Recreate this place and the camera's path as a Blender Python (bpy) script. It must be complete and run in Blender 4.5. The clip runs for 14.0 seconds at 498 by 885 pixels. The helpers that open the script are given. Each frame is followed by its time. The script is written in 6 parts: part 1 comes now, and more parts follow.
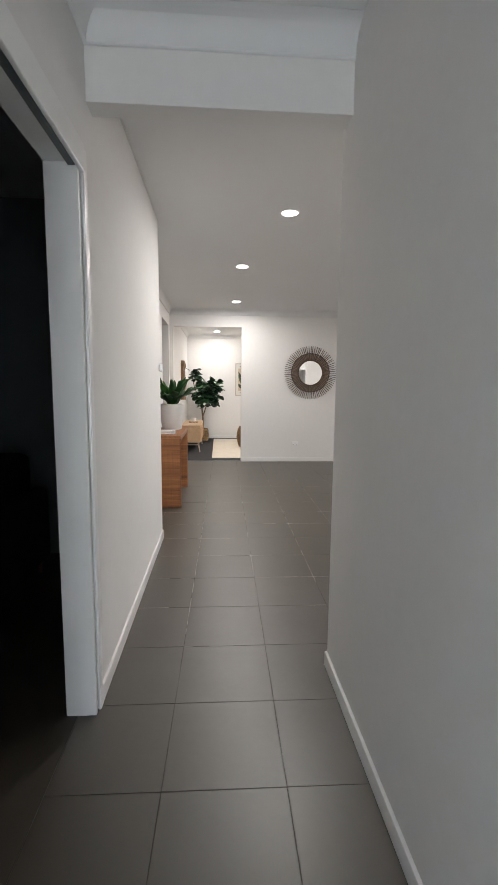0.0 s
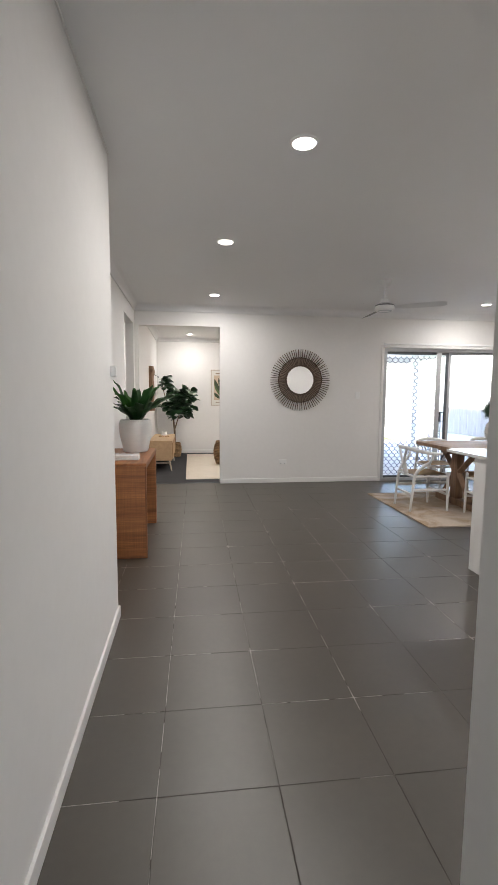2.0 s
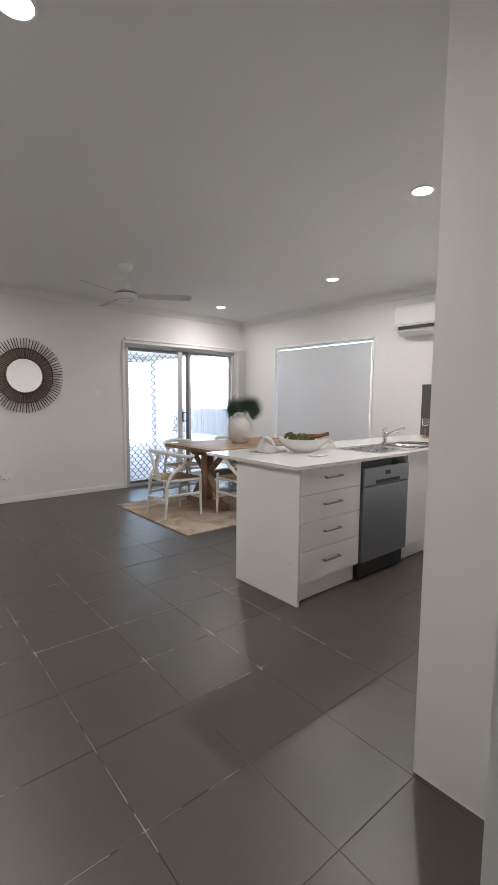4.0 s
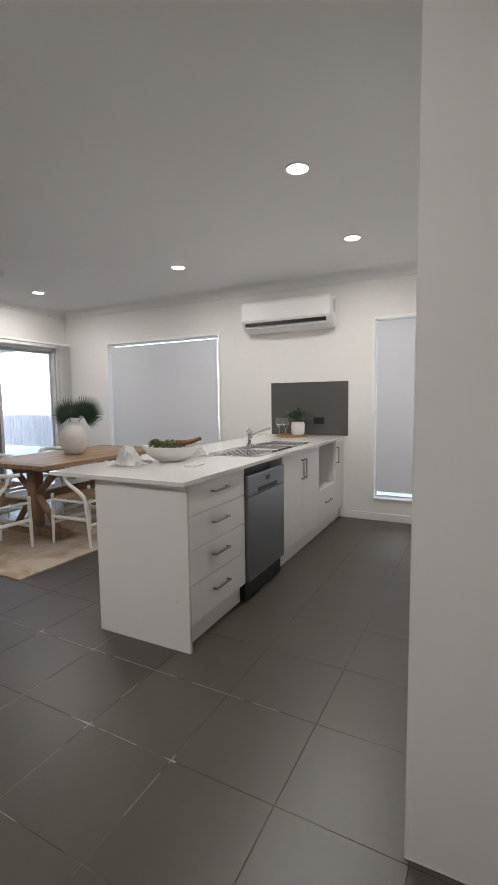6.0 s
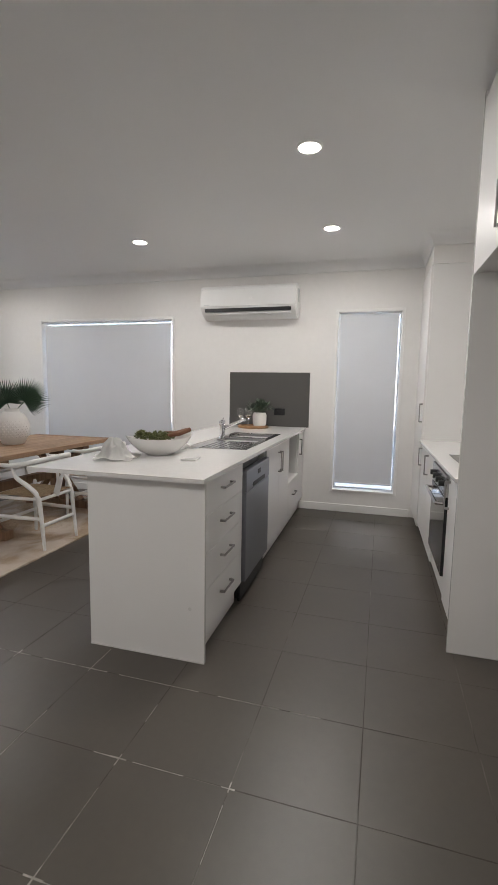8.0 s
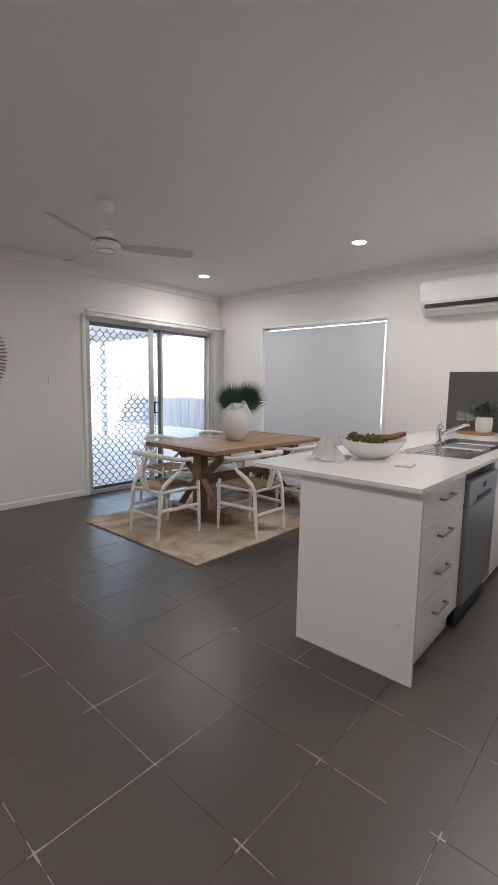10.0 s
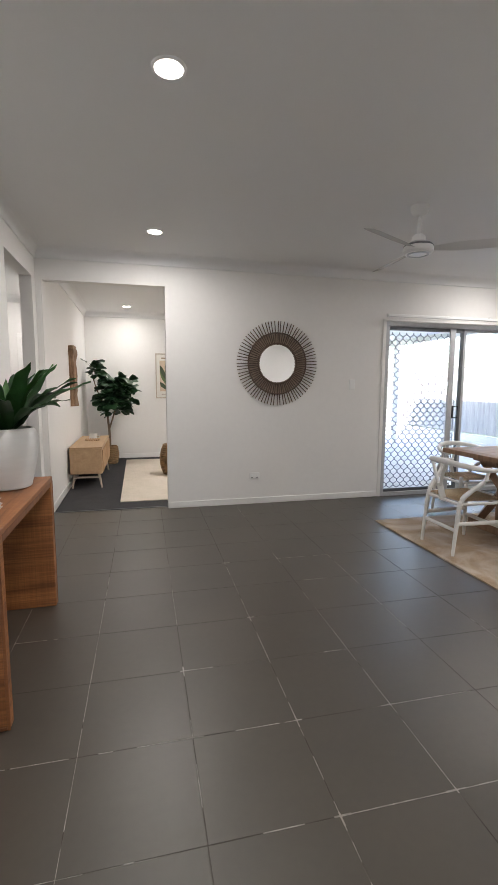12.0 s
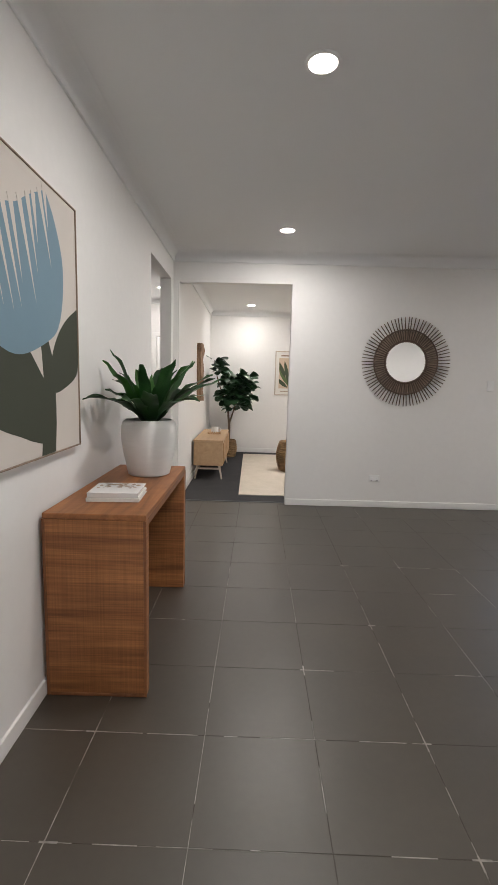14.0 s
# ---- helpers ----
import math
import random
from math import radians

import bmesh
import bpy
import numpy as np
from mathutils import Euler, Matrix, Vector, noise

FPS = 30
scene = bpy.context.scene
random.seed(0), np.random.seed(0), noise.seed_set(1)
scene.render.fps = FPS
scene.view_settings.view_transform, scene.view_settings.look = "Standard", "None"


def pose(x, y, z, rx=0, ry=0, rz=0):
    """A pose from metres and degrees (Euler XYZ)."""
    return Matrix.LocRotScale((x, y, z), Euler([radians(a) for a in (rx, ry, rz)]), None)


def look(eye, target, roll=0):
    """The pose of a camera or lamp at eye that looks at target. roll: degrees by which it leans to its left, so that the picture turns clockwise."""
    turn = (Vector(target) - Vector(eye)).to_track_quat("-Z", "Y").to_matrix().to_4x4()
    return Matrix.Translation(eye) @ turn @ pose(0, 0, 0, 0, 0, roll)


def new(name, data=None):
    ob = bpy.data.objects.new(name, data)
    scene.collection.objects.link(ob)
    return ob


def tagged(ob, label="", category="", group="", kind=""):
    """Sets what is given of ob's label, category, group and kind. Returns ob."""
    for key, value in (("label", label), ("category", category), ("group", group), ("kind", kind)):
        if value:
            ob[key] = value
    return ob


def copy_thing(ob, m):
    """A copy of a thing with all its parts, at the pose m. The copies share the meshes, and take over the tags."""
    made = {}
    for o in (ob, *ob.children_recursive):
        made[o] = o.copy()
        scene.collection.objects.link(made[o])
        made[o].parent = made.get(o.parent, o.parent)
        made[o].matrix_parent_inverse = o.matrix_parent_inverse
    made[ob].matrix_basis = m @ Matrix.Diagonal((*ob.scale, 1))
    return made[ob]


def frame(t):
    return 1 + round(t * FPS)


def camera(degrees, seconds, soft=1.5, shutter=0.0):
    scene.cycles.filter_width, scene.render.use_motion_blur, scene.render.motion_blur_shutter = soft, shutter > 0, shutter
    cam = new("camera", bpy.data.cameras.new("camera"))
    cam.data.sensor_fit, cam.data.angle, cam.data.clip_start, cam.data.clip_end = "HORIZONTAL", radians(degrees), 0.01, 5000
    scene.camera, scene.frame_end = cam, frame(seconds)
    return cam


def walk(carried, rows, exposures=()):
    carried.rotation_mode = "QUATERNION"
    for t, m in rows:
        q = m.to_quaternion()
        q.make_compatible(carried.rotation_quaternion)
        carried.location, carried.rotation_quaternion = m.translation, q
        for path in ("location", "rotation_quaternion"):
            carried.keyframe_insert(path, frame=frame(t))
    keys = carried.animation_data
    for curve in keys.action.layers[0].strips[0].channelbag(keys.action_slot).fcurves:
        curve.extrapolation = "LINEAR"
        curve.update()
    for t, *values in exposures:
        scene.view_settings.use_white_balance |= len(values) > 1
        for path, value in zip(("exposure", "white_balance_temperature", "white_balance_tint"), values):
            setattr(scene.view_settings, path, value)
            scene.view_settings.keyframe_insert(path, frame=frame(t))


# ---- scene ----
cam = camera(58.0, 14.0)
PATH = [
    (0, (-0.029, -0.24, 1.322), (0.106, 1.741, 1.081), 0.5),
    (0.5, (-0.019, 0.011, 1.325), (0.141, 1.991, 1.086), 0.6),
    (1, (-0.052, 0.308, 1.329), (0.107, 2.287, 1.086), 0.9),
    (1.5, (-0.101, 0.62, 1.345), (0.084, 2.597, 1.108), 0.5),
    (2, (-0.083, 0.949, 1.349), (0.177, 2.922, 1.143), 0.4),
    (2.5, (-0.059, 1.191, 1.354), (0.519, 3.095, 1.158), 0.8),
    (3, (-0.082, 1.353, 1.359), (0.871, 3.1, 1.161), -0.3),
    (3.5, (-0.026, 1.474, 1.345), (1.104, 3.112, 1.148), 0.2),
    (4, (0.054, 1.6, 1.34), (1.346, 3.114, 1.144), 0.5),
    (6.5, (0.248, 2.36, 1.318), (2.08, 3.14, 1.127), -0.5),
    (7, (0.204, 2.514, 1.316), (2.097, 3.123, 1.104), 0.5),
    (7.2, (0.198, 2.58, 1.321), (2.12, 3.085, 1.095), 1.0),
    (9.5, (0.18, 2.856, 1.329), (1.898, 3.845, 1.067), 0.3),
    (10, (0.197, 2.837, 1.33), (1.694, 4.14, 1.085), 1.0),
    (10.5, (0.217, 2.823, 1.323), (1.519, 4.322, 1.084), 0.9),
    (11, (0.193, 2.818, 1.329), (1.25, 4.498, 1.087), 1.5),
    (11.5, (0.132, 2.848, 1.332), (0.912, 4.673, 1.086), 0.7),
    (12, (0.071, 2.873, 1.333), (0.547, 4.801, 1.089), 0.3),
    (12.5, (0.02, 2.885, 1.335), (0.271, 4.853, 1.088), 1.2),
    (13, (-0.002, 2.889, 1.335), (0.118, 4.869, 1.077), 1.8),
    (13.5, (-0.018, 2.891, 1.338), (0.044, 4.873, 1.076), 1.7),
    (14, (-0.031, 2.902, 1.335), (-0.036, 4.884, 1.073), 1.5),
]
walk(cam, [(t, look(eye, target, roll)) for t, eye, target, roll in PATH], exposures=[(0, 3.47), (1.2, 3.49), (2.2, 3.18), (3.2, 3.12), (7, 2.95), (9.8, 2.95), (11, 3.05), (14, 3.12)])
import collections

# ---- world, sun, exposure ----
world = bpy.data.worlds.new("sky")
scene.world = world
world.use_nodes = True
wn = world.node_tree
sky = wn.nodes.new("ShaderNodeTexSky")
sky.sky_type = "NISHITA"
sky.sun_disc = False
SUN_AZ, SUN_EL = radians(240), radians(39)
sky.sun_elevation = SUN_EL
sky.sun_rotation = SUN_AZ
wn.nodes["Background"].inputs["Strength"].default_value = 0.15
wn.links.new(sky.outputs["Color"], wn.nodes["Background"].inputs["Color"])
sun = new("sun", bpy.data.lights.new("sun", "SUN"))
sun.data.energy, sun.data.angle, sun.data.color = 4.6, radians(0.6), (1.0, 0.95, 0.88)
sun.matrix_world = look((0, 0, 0), (-math.sin(SUN_AZ) * math.cos(SUN_EL), -math.cos(SUN_AZ) * math.cos(SUN_EL), -math.sin(SUN_EL)))

LAMP_WATTS = 1.8
ENTRY_WATTS = 1.6
LAMP_COLOR = (1.0, 0.955, 0.925)

# ---- plan ----
CEIL = 2.672          # ceiling height
WEST = -0.88          # console wall
EAST = 5.165          # window wall
NORTH = 7.79          # mirror wall
HALL_W, HALL_E = -0.525, 0.493
HALL_END_W, HALL_END_E = 3.66, 1.754
KITCH_S = 1.75
LIV_W, LIV_N, LIV_E = -0.83, 11.55, 2.3
TILE = 0.4185
TILE_TURN = -0.75       # the tiles are laid slightly out of square
TX, TY = 1.081, 4.435  # one joint crossing


# ---- materials ----
def mat(name, color, rough=0.5, metal=0.0, bump=0.0, bscale=200.0, var=0.06, vscale=3.0, spec=0.5,
        rough_var=0.0, stretch=None, fine=0.0, piece=0.0, detail=4.0, place=False):
    """A painted or solid surface: base colour varied at two scales, bump and patchy gloss."""
    m = bpy.data.materials.new(name)
    m.use_nodes = True
    nt = m.node_tree
    b = nt.nodes["Principled BSDF"]
    b.inputs["Roughness"].default_value = rough
    b.inputs["Metallic"].default_value = metal
    b.inputs["Specular IOR Level"].default_value = spec
    tc = nt.nodes.new("ShaderNodeTexCoord")
    vec = nt.nodes.new("ShaderNodeNewGeometry").outputs["Position"] if place else tc.outputs["Object"]
    if stretch:
        mp = nt.nodes.new("ShaderNodeMapping")
        mp.inputs["Scale"].default_value = stretch
        nt.links.new(vec, mp.inputs["Vector"])
        vec = mp.outputs["Vector"]
    n1 = nt.nodes.new("ShaderNodeTexNoise")
    n1.inputs["Scale"].default_value = vscale
    n1.inputs["Detail"].default_value = detail
    nt.links.new(vec, n1.inputs["Vector"])
    hsv = nt.nodes.new("ShaderNodeHueSaturation")
    hsv.inputs["Color"].default_value = (*color, 1)
    mr = nt.nodes.new("ShaderNodeMapRange")
    mr.inputs["From Min"].default_value, mr.inputs["From Max"].default_value = 0.3, 0.7
    mr.inputs["To Min"].default_value, mr.inputs["To Max"].default_value = 1 - var, 1 + var
    nt.links.new(n1.outputs["Fac"], mr.inputs["Value"])
    val = mr.outputs["Result"]
    if fine:
        n3 = nt.nodes.new("ShaderNodeTexNoise")
        n3.inputs["Scale"].default_value = vscale * 14
        n3.inputs["Detail"].default_value = 6
        nt.links.new(vec, n3.inputs["Vector"])
        m3 = nt.nodes.new("ShaderNodeMapRange")
        m3.inputs["From Min"].default_value, m3.inputs["From Max"].default_value = 0.3, 0.7
        m3.inputs["To Min"].default_value, m3.inputs["To Max"].default_value = 1 - fine, 1 + fine
        nt.links.new(n3.outputs["Fac"], m3.inputs["Value"])
        mu = nt.nodes.new("ShaderNodeMath")
        mu.operation = "MULTIPLY"
        nt.links.new(val, mu.inputs[0])
        nt.links.new(m3.outputs["Result"], mu.inputs[1])
        val = mu.outputs[0]
    if piece:
        oi = nt.nodes.new("ShaderNodeObjectInfo")
        m4 = nt.nodes.new("ShaderNodeMapRange")
        m4.inputs["To Min"].default_value, m4.inputs["To Max"].default_value = 1 - piece, 1 + piece
        nt.links.new(oi.outputs["Random"], m4.inputs["Value"])
        mu = nt.nodes.new("ShaderNodeMath")
        mu.operation = "MULTIPLY"
        nt.links.new(val, mu.inputs[0])
        nt.links.new(m4.outputs["Result"], mu.inputs[1])
        val = mu.outputs[0]
    nt.links.new(val, hsv.inputs["Value"])
    nt.links.new(hsv.outputs["Color"], b.inputs["Base Color"])
    if rough_var:
        m5 = nt.nodes.new("ShaderNodeMapRange")
        m5.inputs["From Min"].default_value, m5.inputs["From Max"].default_value = 0.1, 0.9
        m5.inputs["To Min"].default_value, m5.inputs["To Max"].default_value = rough - rough_var, rough + rough_var
        nt.links.new(n1.outputs["Fac"], m5.inputs["Value"])
        nt.links.new(m5.outputs["Result"], b.inputs["Roughness"])
    if bump:
        n2 = nt.nodes.new("ShaderNodeTexNoise")
        n2.inputs["Scale"].default_value = bscale
        n2.inputs["Detail"].default_value = 3
        nt.links.new(vec, n2.inputs["Vector"])
        bp = nt.nodes.new("ShaderNodeBump")
        bp.inputs["Strength"].default_value = bump
        bp.inputs["Distance"].default_value = 0.002
        nt.links.new(n2.outputs["Fac"], bp.inputs["Height"])
        nt.links.new(bp.outputs["Normal"], b.inputs["Normal"])
    return m


def wood(name, dark, light, rough=0.5, axis=0, scale=9.0, bands=0.0, bump=0.25, cross=0.0, height=0.0):
    """Grain along the given axis; bands adds saw marks across it."""
    m = bpy.data.materials.new(name)
    m.use_nodes = True
    nt = m.node_tree
    b = nt.nodes["Principled BSDF"]
    tc = nt.nodes.new("ShaderNodeTexCoord")
    mp = nt.nodes.new("ShaderNodeMapping")
    s = [scale * 1.6] * 3
    s[axis] = scale * 0.12
    mp.inputs["Scale"].default_value = s
    nt.links.new(tc.outputs["Object"], mp.inputs["Vector"])
    oi = nt.nodes.new("ShaderNodeObjectInfo")
    ad = nt.nodes.new("ShaderNodeVectorMath")
    ad.operation = "MULTIPLY_ADD"
    ad.inputs[1].default_value = (9, 9, 9)
    nt.links.new(oi.outputs["Random"], ad.inputs[0])
    nt.links.new(mp.outputs["Vector"], ad.inputs[2])
    n = nt.nodes.new("ShaderNodeTexNoise")
    n.inputs["Scale"].default_value, n.inputs["Detail"].default_value, n.inputs["Roughness"].default_value = 1.6, 8, 0.62
    n.inputs["Distortion"].default_value = 0.6
    nt.links.new(ad.outputs["Vector"], n.inputs["Vector"])
    cr = nt.nodes.new("ShaderNodeValToRGB")
    cr.color_ramp.elements[0].position, cr.color_ramp.elements[1].position = 0.3, 0.7
    cr.color_ramp.elements[0].color, cr.color_ramp.elements[1].color = (*dark, 1), (*light, 1)
    nt.links.new(n.outputs["Fac"], cr.inputs["Fac"])
    col = cr.outputs["Color"]
    relief = n.outputs["Fac"]
    for amount, ax in ((bands, axis), (cross, (axis + 1) % 3), (height, 2)):
        if amount:
            mp2 = nt.nodes.new("ShaderNodeMapping")
            s2 = [3.0] * 3
            s2[ax] = 150.0
            mp2.inputs["Scale"].default_value = s2
            nt.links.new(tc.outputs["Object"], mp2.inputs["Vector"])
            w = nt.nodes.new("ShaderNodeTexNoise")
            w.inputs["Scale"].default_value, w.inputs["Detail"].default_value = 1.0, 3
            nt.links.new(mp2.outputs["Vector"], w.inputs["Vector"])
            r2 = nt.nodes.new("ShaderNodeMapRange")
            r2.inputs["From Min"].default_value, r2.inputs["From Max"].default_value = 0.35, 0.65
            r2.inputs["To Min"].default_value, r2.inputs["To Max"].default_value = 1 - amount, 1 + amount
            nt.links.new(w.outputs["Fac"], r2.inputs["Value"])
            hs = nt.nodes.new("ShaderNodeHueSaturation")
            nt.links.new(col, hs.inputs["Color"])
            nt.links.new(r2.outputs["Result"], hs.inputs["Value"])
            col = hs.outputs["Color"]
    nt.links.new(col, b.inputs["Base Color"])
    b.inputs["Roughness"].default_value = rough
    bp = nt.nodes.new("ShaderNodeBump")
    bp.inputs["Strength"].default_value, bp.inputs["Distance"].default_value = bump, 0.002
    nt.links.new(relief, bp.inputs["Height"])
    nt.links.new(bp.outputs["Normal"], b.inputs["Normal"])
    return m


def weave(name, dark, light, scale=120.0, rough=0.8, axis=2, bump=0.6, faded=None):
    """Wrapped cord or woven fibre: fine waves in two directions."""
    m = bpy.data.materials.new(name)
    m.use_nodes = True
    nt = m.node_tree
    b = nt.nodes["Principled BSDF"]
    tc = nt.nodes.new("ShaderNodeTexCoord")
    hs = []
    for d in "XYZ":
        if d == "XYZ"[axis] and axis != 2:
            continue
        w = nt.nodes.new("ShaderNodeTexWave")
        w.wave_type, w.bands_direction = "BANDS", d
        w.inputs["Scale"].default_value = scale / 6
        w.inputs["Distortion"].default_value = 1.2
        w.inputs["Detail"].default_value = 1.5
        nt.links.new(tc.outputs["Object"], w.inputs["Vector"])
        hs.append(w.outputs["Fac"])
    mx = nt.nodes.new("ShaderNodeMath")
    mx.operation = "MAXIMUM"
    nt.links.new(hs[0], mx.inputs[0])
    nt.links.new(hs[1], mx.inputs[1])
    n = nt.nodes.new("ShaderNodeTexNoise")
    n.inputs["Scale"].default_value, n.inputs["Detail"].default_value = 6, 5
    nt.links.new(tc.outputs["Object"], n.inputs["Vector"])
    mu = nt.nodes.new("ShaderNodeMath")
    mu.operation = "MULTIPLY"
    nt.links.new(mx.outputs[0], mu.inputs[0])
    nt.links.new(n.outputs["Fac"], mu.inputs[1])
    cr = nt.nodes.new("ShaderNodeValToRGB")
    cr.color_ramp.elements[0].position, cr.color_ramp.elements[1].position = 0.12, 0.55
    cr.color_ramp.elements[0].color, cr.color_ramp.elements[1].color = (*dark, 1), (*light, 1)
    nt.links.new(mu.outputs[0], cr.inputs["Fac"])
    colour = cr.outputs["Color"]
    if faded:
        fn = nt.nodes.new("ShaderNodeTexNoise")
        fn.inputs["Scale"].default_value, fn.inputs["Detail"].default_value, fn.inputs["Distortion"].default_value = 2.4, 6, 0.8
        nt.links.new(tc.outputs["Object"], fn.inputs["Vector"])
        fr = nt.nodes.new("ShaderNodeMapRange")
        fr.inputs["From Min"].default_value, fr.inputs["From Max"].default_value = 0.46, 0.62
        fr.inputs["To Max"].default_value = 0.7
        nt.links.new(fn.outputs["Fac"], fr.inputs["Value"])
        fm = nt.nodes.new("ShaderNodeMix")
        fm.data_type = "RGBA"
        nt.links.new(fr.outputs["Result"], fm.inputs[0])
        nt.links.new(colour, fm.inputs[6])
        fm.inputs[7].default_value = (*faded, 1)
        colour = fm.outputs[2]
    nt.links.new(colour, b.inputs["Base Color"])
    b.inputs["Roughness"].default_value = rough
    bp = nt.nodes.new("ShaderNodeBump")
    bp.inputs["Strength"].default_value, bp.inputs["Distance"].default_value = bump, 0.003
    nt.links.new(mx.outputs[0], bp.inputs["Height"])
    nt.links.new(bp.outputs["Normal"], b.inputs["Normal"])
    return m


def glow(name, color, strength):
    m = bpy.data.materials.new(name)
    m.use_nodes = True
    b = m.node_tree.nodes["Principled BSDF"]
    b.inputs["Base Color"].default_value = (0.8, 0.8, 0.8, 1)
    b.inputs["Emission Color"].default_value = (*color, 1)
    b.inputs["Emission Strength"].default_value = strength
    return m


def clear(name, rough=0.0, tint=(1, 1, 1), ior=1.45):
    m = bpy.data.materials.new(name)
    m.use_nodes = True
    b = m.node_tree.nodes["Principled BSDF"]
    b.inputs["Base Color"].default_value = (*tint, 1)
    b.inputs["Transmission Weight"].default_value = 1.0
    b.inputs["Roughness"].default_value = rough
    b.inputs["IOR"].default_value = ior
    return m


def grout_mat():
    """Cement joints, pale only in patches where the residue stayed."""
    m = bpy.data.materials.new("tile_grout")
    m.use_nodes = True
    nt = m.node_tree
    b = nt.nodes["Principled BSDF"]
    tc = nt.nodes.new("ShaderNodeTexCoord")
    n = nt.nodes.new("ShaderNodeTexNoise")
    n.inputs["Scale"].default_value, n.inputs["Detail"].default_value = 2.3, 3
    nt.links.new(tc.outputs["Object"], n.inputs["Vector"])
    cr = nt.nodes.new("ShaderNodeValToRGB")
    e = cr.color_ramp.elements
    e[0].position, e[1].position = 0.50, 0.74
    e[0].color, e[1].color = (0.058, 0.049, 0.039, 1), (0.26, 0.24, 0.22, 1)
    nt.links.new(n.outputs["Fac"], cr.inputs["Fac"])
    nt.links.new(cr.outputs["Color"], b.inputs["Base Color"])
    b.inputs["Roughness"].default_value = 0.85
    return m


def blind_mat(name, color, through_amount):
    """Woven blind fabric that lets a little daylight through."""
    m = mat(name, color, 0.85, bump=0.12, bscale=700, var=0.015, vscale=3)
    nt = m.node_tree
    out = nt.nodes["Material Output"]
    tr = nt.nodes.new("ShaderNodeBsdfTranslucent")
    tr.inputs["Color"].default_value = (0.80, 0.83, 0.90, 1)
    mx = nt.nodes.new("ShaderNodeMixShader")
    mx.inputs["Fac"].default_value = through_amount
    nt.links.new(nt.nodes["Principled BSDF"].outputs["BSDF"], mx.inputs[1])
    nt.links.new(tr.outputs["BSDF"], mx.inputs[2])
    nt.links.new(mx.outputs["Shader"], out.inputs["Surface"])
    return m


M_WALL = mat("wall_paint", (0.80, 0.785, 0.765), 0.78, bump=0.04, bscale=260, var=0.010, vscale=1.3, fine=0.01, spec=0.15)
M_CEIL = mat("ceiling_paint", (0.80, 0.80, 0.795), 0.85, bump=0.06, bscale=300, var=0.012, vscale=0.8, spec=0.2)
M_TRIM = mat("trim_gloss_paint", (0.83, 0.82, 0.80), 0.28, var=0.02, vscale=4, bump=0.05, bscale=60)
M_TILE = mat("floor_tile", (0.0625, 0.0520, 0.0400), 0.39, bump=0.06, bscale=420, var=0.10, vscale=2.2, fine=0.05, piece=0.03, spec=0.9, place=True)
M_GROUT = grout_mat()
M_CABINET = mat("cabinet_laminate", (0.80, 0.79, 0.775), 0.32, var=0.01, vscale=2, bump=0.03, bscale=80)
M_STONE = mat("benchtop_stone", (0.73, 0.72, 0.70), 0.16, var=0.02, vscale=30, fine=0.015)
M_STEEL = mat("brushed_steel", (0.50, 0.50, 0.51), 0.16, metal=1.0, var=0.05, vscale=3, stretch=(1, 1, 60), bump=0.05, bscale=40)
M_DW = mat("dishwasher_steel", (0.30, 0.315, 0.345), 0.36, metal=0.9, var=0.05, vscale=3, stretch=(1, 1, 40), bump=0.04, bscale=40)
M_DARK = mat("dark_plastic", (0.012, 0.012, 0.013), 0.4, var=0.1, vscale=20)
M_HANDLE = mat("satin_nickel_handle", (0.36, 0.35, 0.34), 0.3, metal=1.0, var=0.05, vscale=30)
M_CHROME = mat("chrome", (0.75, 0.75, 0.76), 0.06, metal=1.0, var=0.01)
M_ALU = mat("grey_aluminium", (0.55, 0.56, 0.58), 0.38, metal=0.15, var=0.05, vscale=12)
# darker copy of the grey aluminium, with shade put into its colour
M_ALU_DARK = mat("shaded_aluminium", (0.16, 0.17, 0.18), 0.4, metal=0.5, var=0.05, vscale=12)
M_SOFFIT = mat("patio_lining", (0.66, 0.67, 0.70), 0.8, var=0.03, vscale=2)
M_MESHBAR = mat("security_grille", (0.24, 0.25, 0.29), 0.45, metal=0.1, var=0.05, vscale=12)
M_WHITE_PL = mat("white_plastic", (0.82, 0.82, 0.81), 0.3, var=0.01, vscale=8)
M_WHITE_GLOSS = mat("white_gloss_plastic", (0.82, 0.82, 0.81), 0.10, var=0.01, vscale=8)
M_BLIND = blind_mat("roller_blind_fabric", (0.74, 0.75, 0.77), 0.13)
M_VBLIND = blind_mat("vertical_blind_fabric", (0.84, 0.84, 0.84), 0.06)
M_TABLE = wood("recycled_timber", (0.21, 0.122, 0.07), (0.44, 0.285, 0.178), 0.55, axis=0, scale=8, bands=0.06)
M_TABLE_LEG = wood("recycled_timber_legs", (0.17, 0.098, 0.056), (0.36, 0.22, 0.135), 0.6, axis=2, scale=8)
M_CHAIR = mat("chair_white_paint", (0.80, 0.79, 0.77), 0.4, var=0.03, vscale=20, bump=0.05, bscale=150)
M_CORD = weave("paper_cord", (0.30, 0.21, 0.12), (0.62, 0.47, 0.30), 260)
M_JUTE = weave("jute_rug", (0.27, 0.19, 0.12), (0.50, 0.375, 0.255), 260, 0.95, bump=0.5, faded=(0.62, 0.545, 0.475))
M_CONSOLE = wood("console_timber", (0.18, 0.066, 0.021), (0.42, 0.168, 0.056), 0.5, axis=1, scale=7, bands=0.10, cross=0.08)
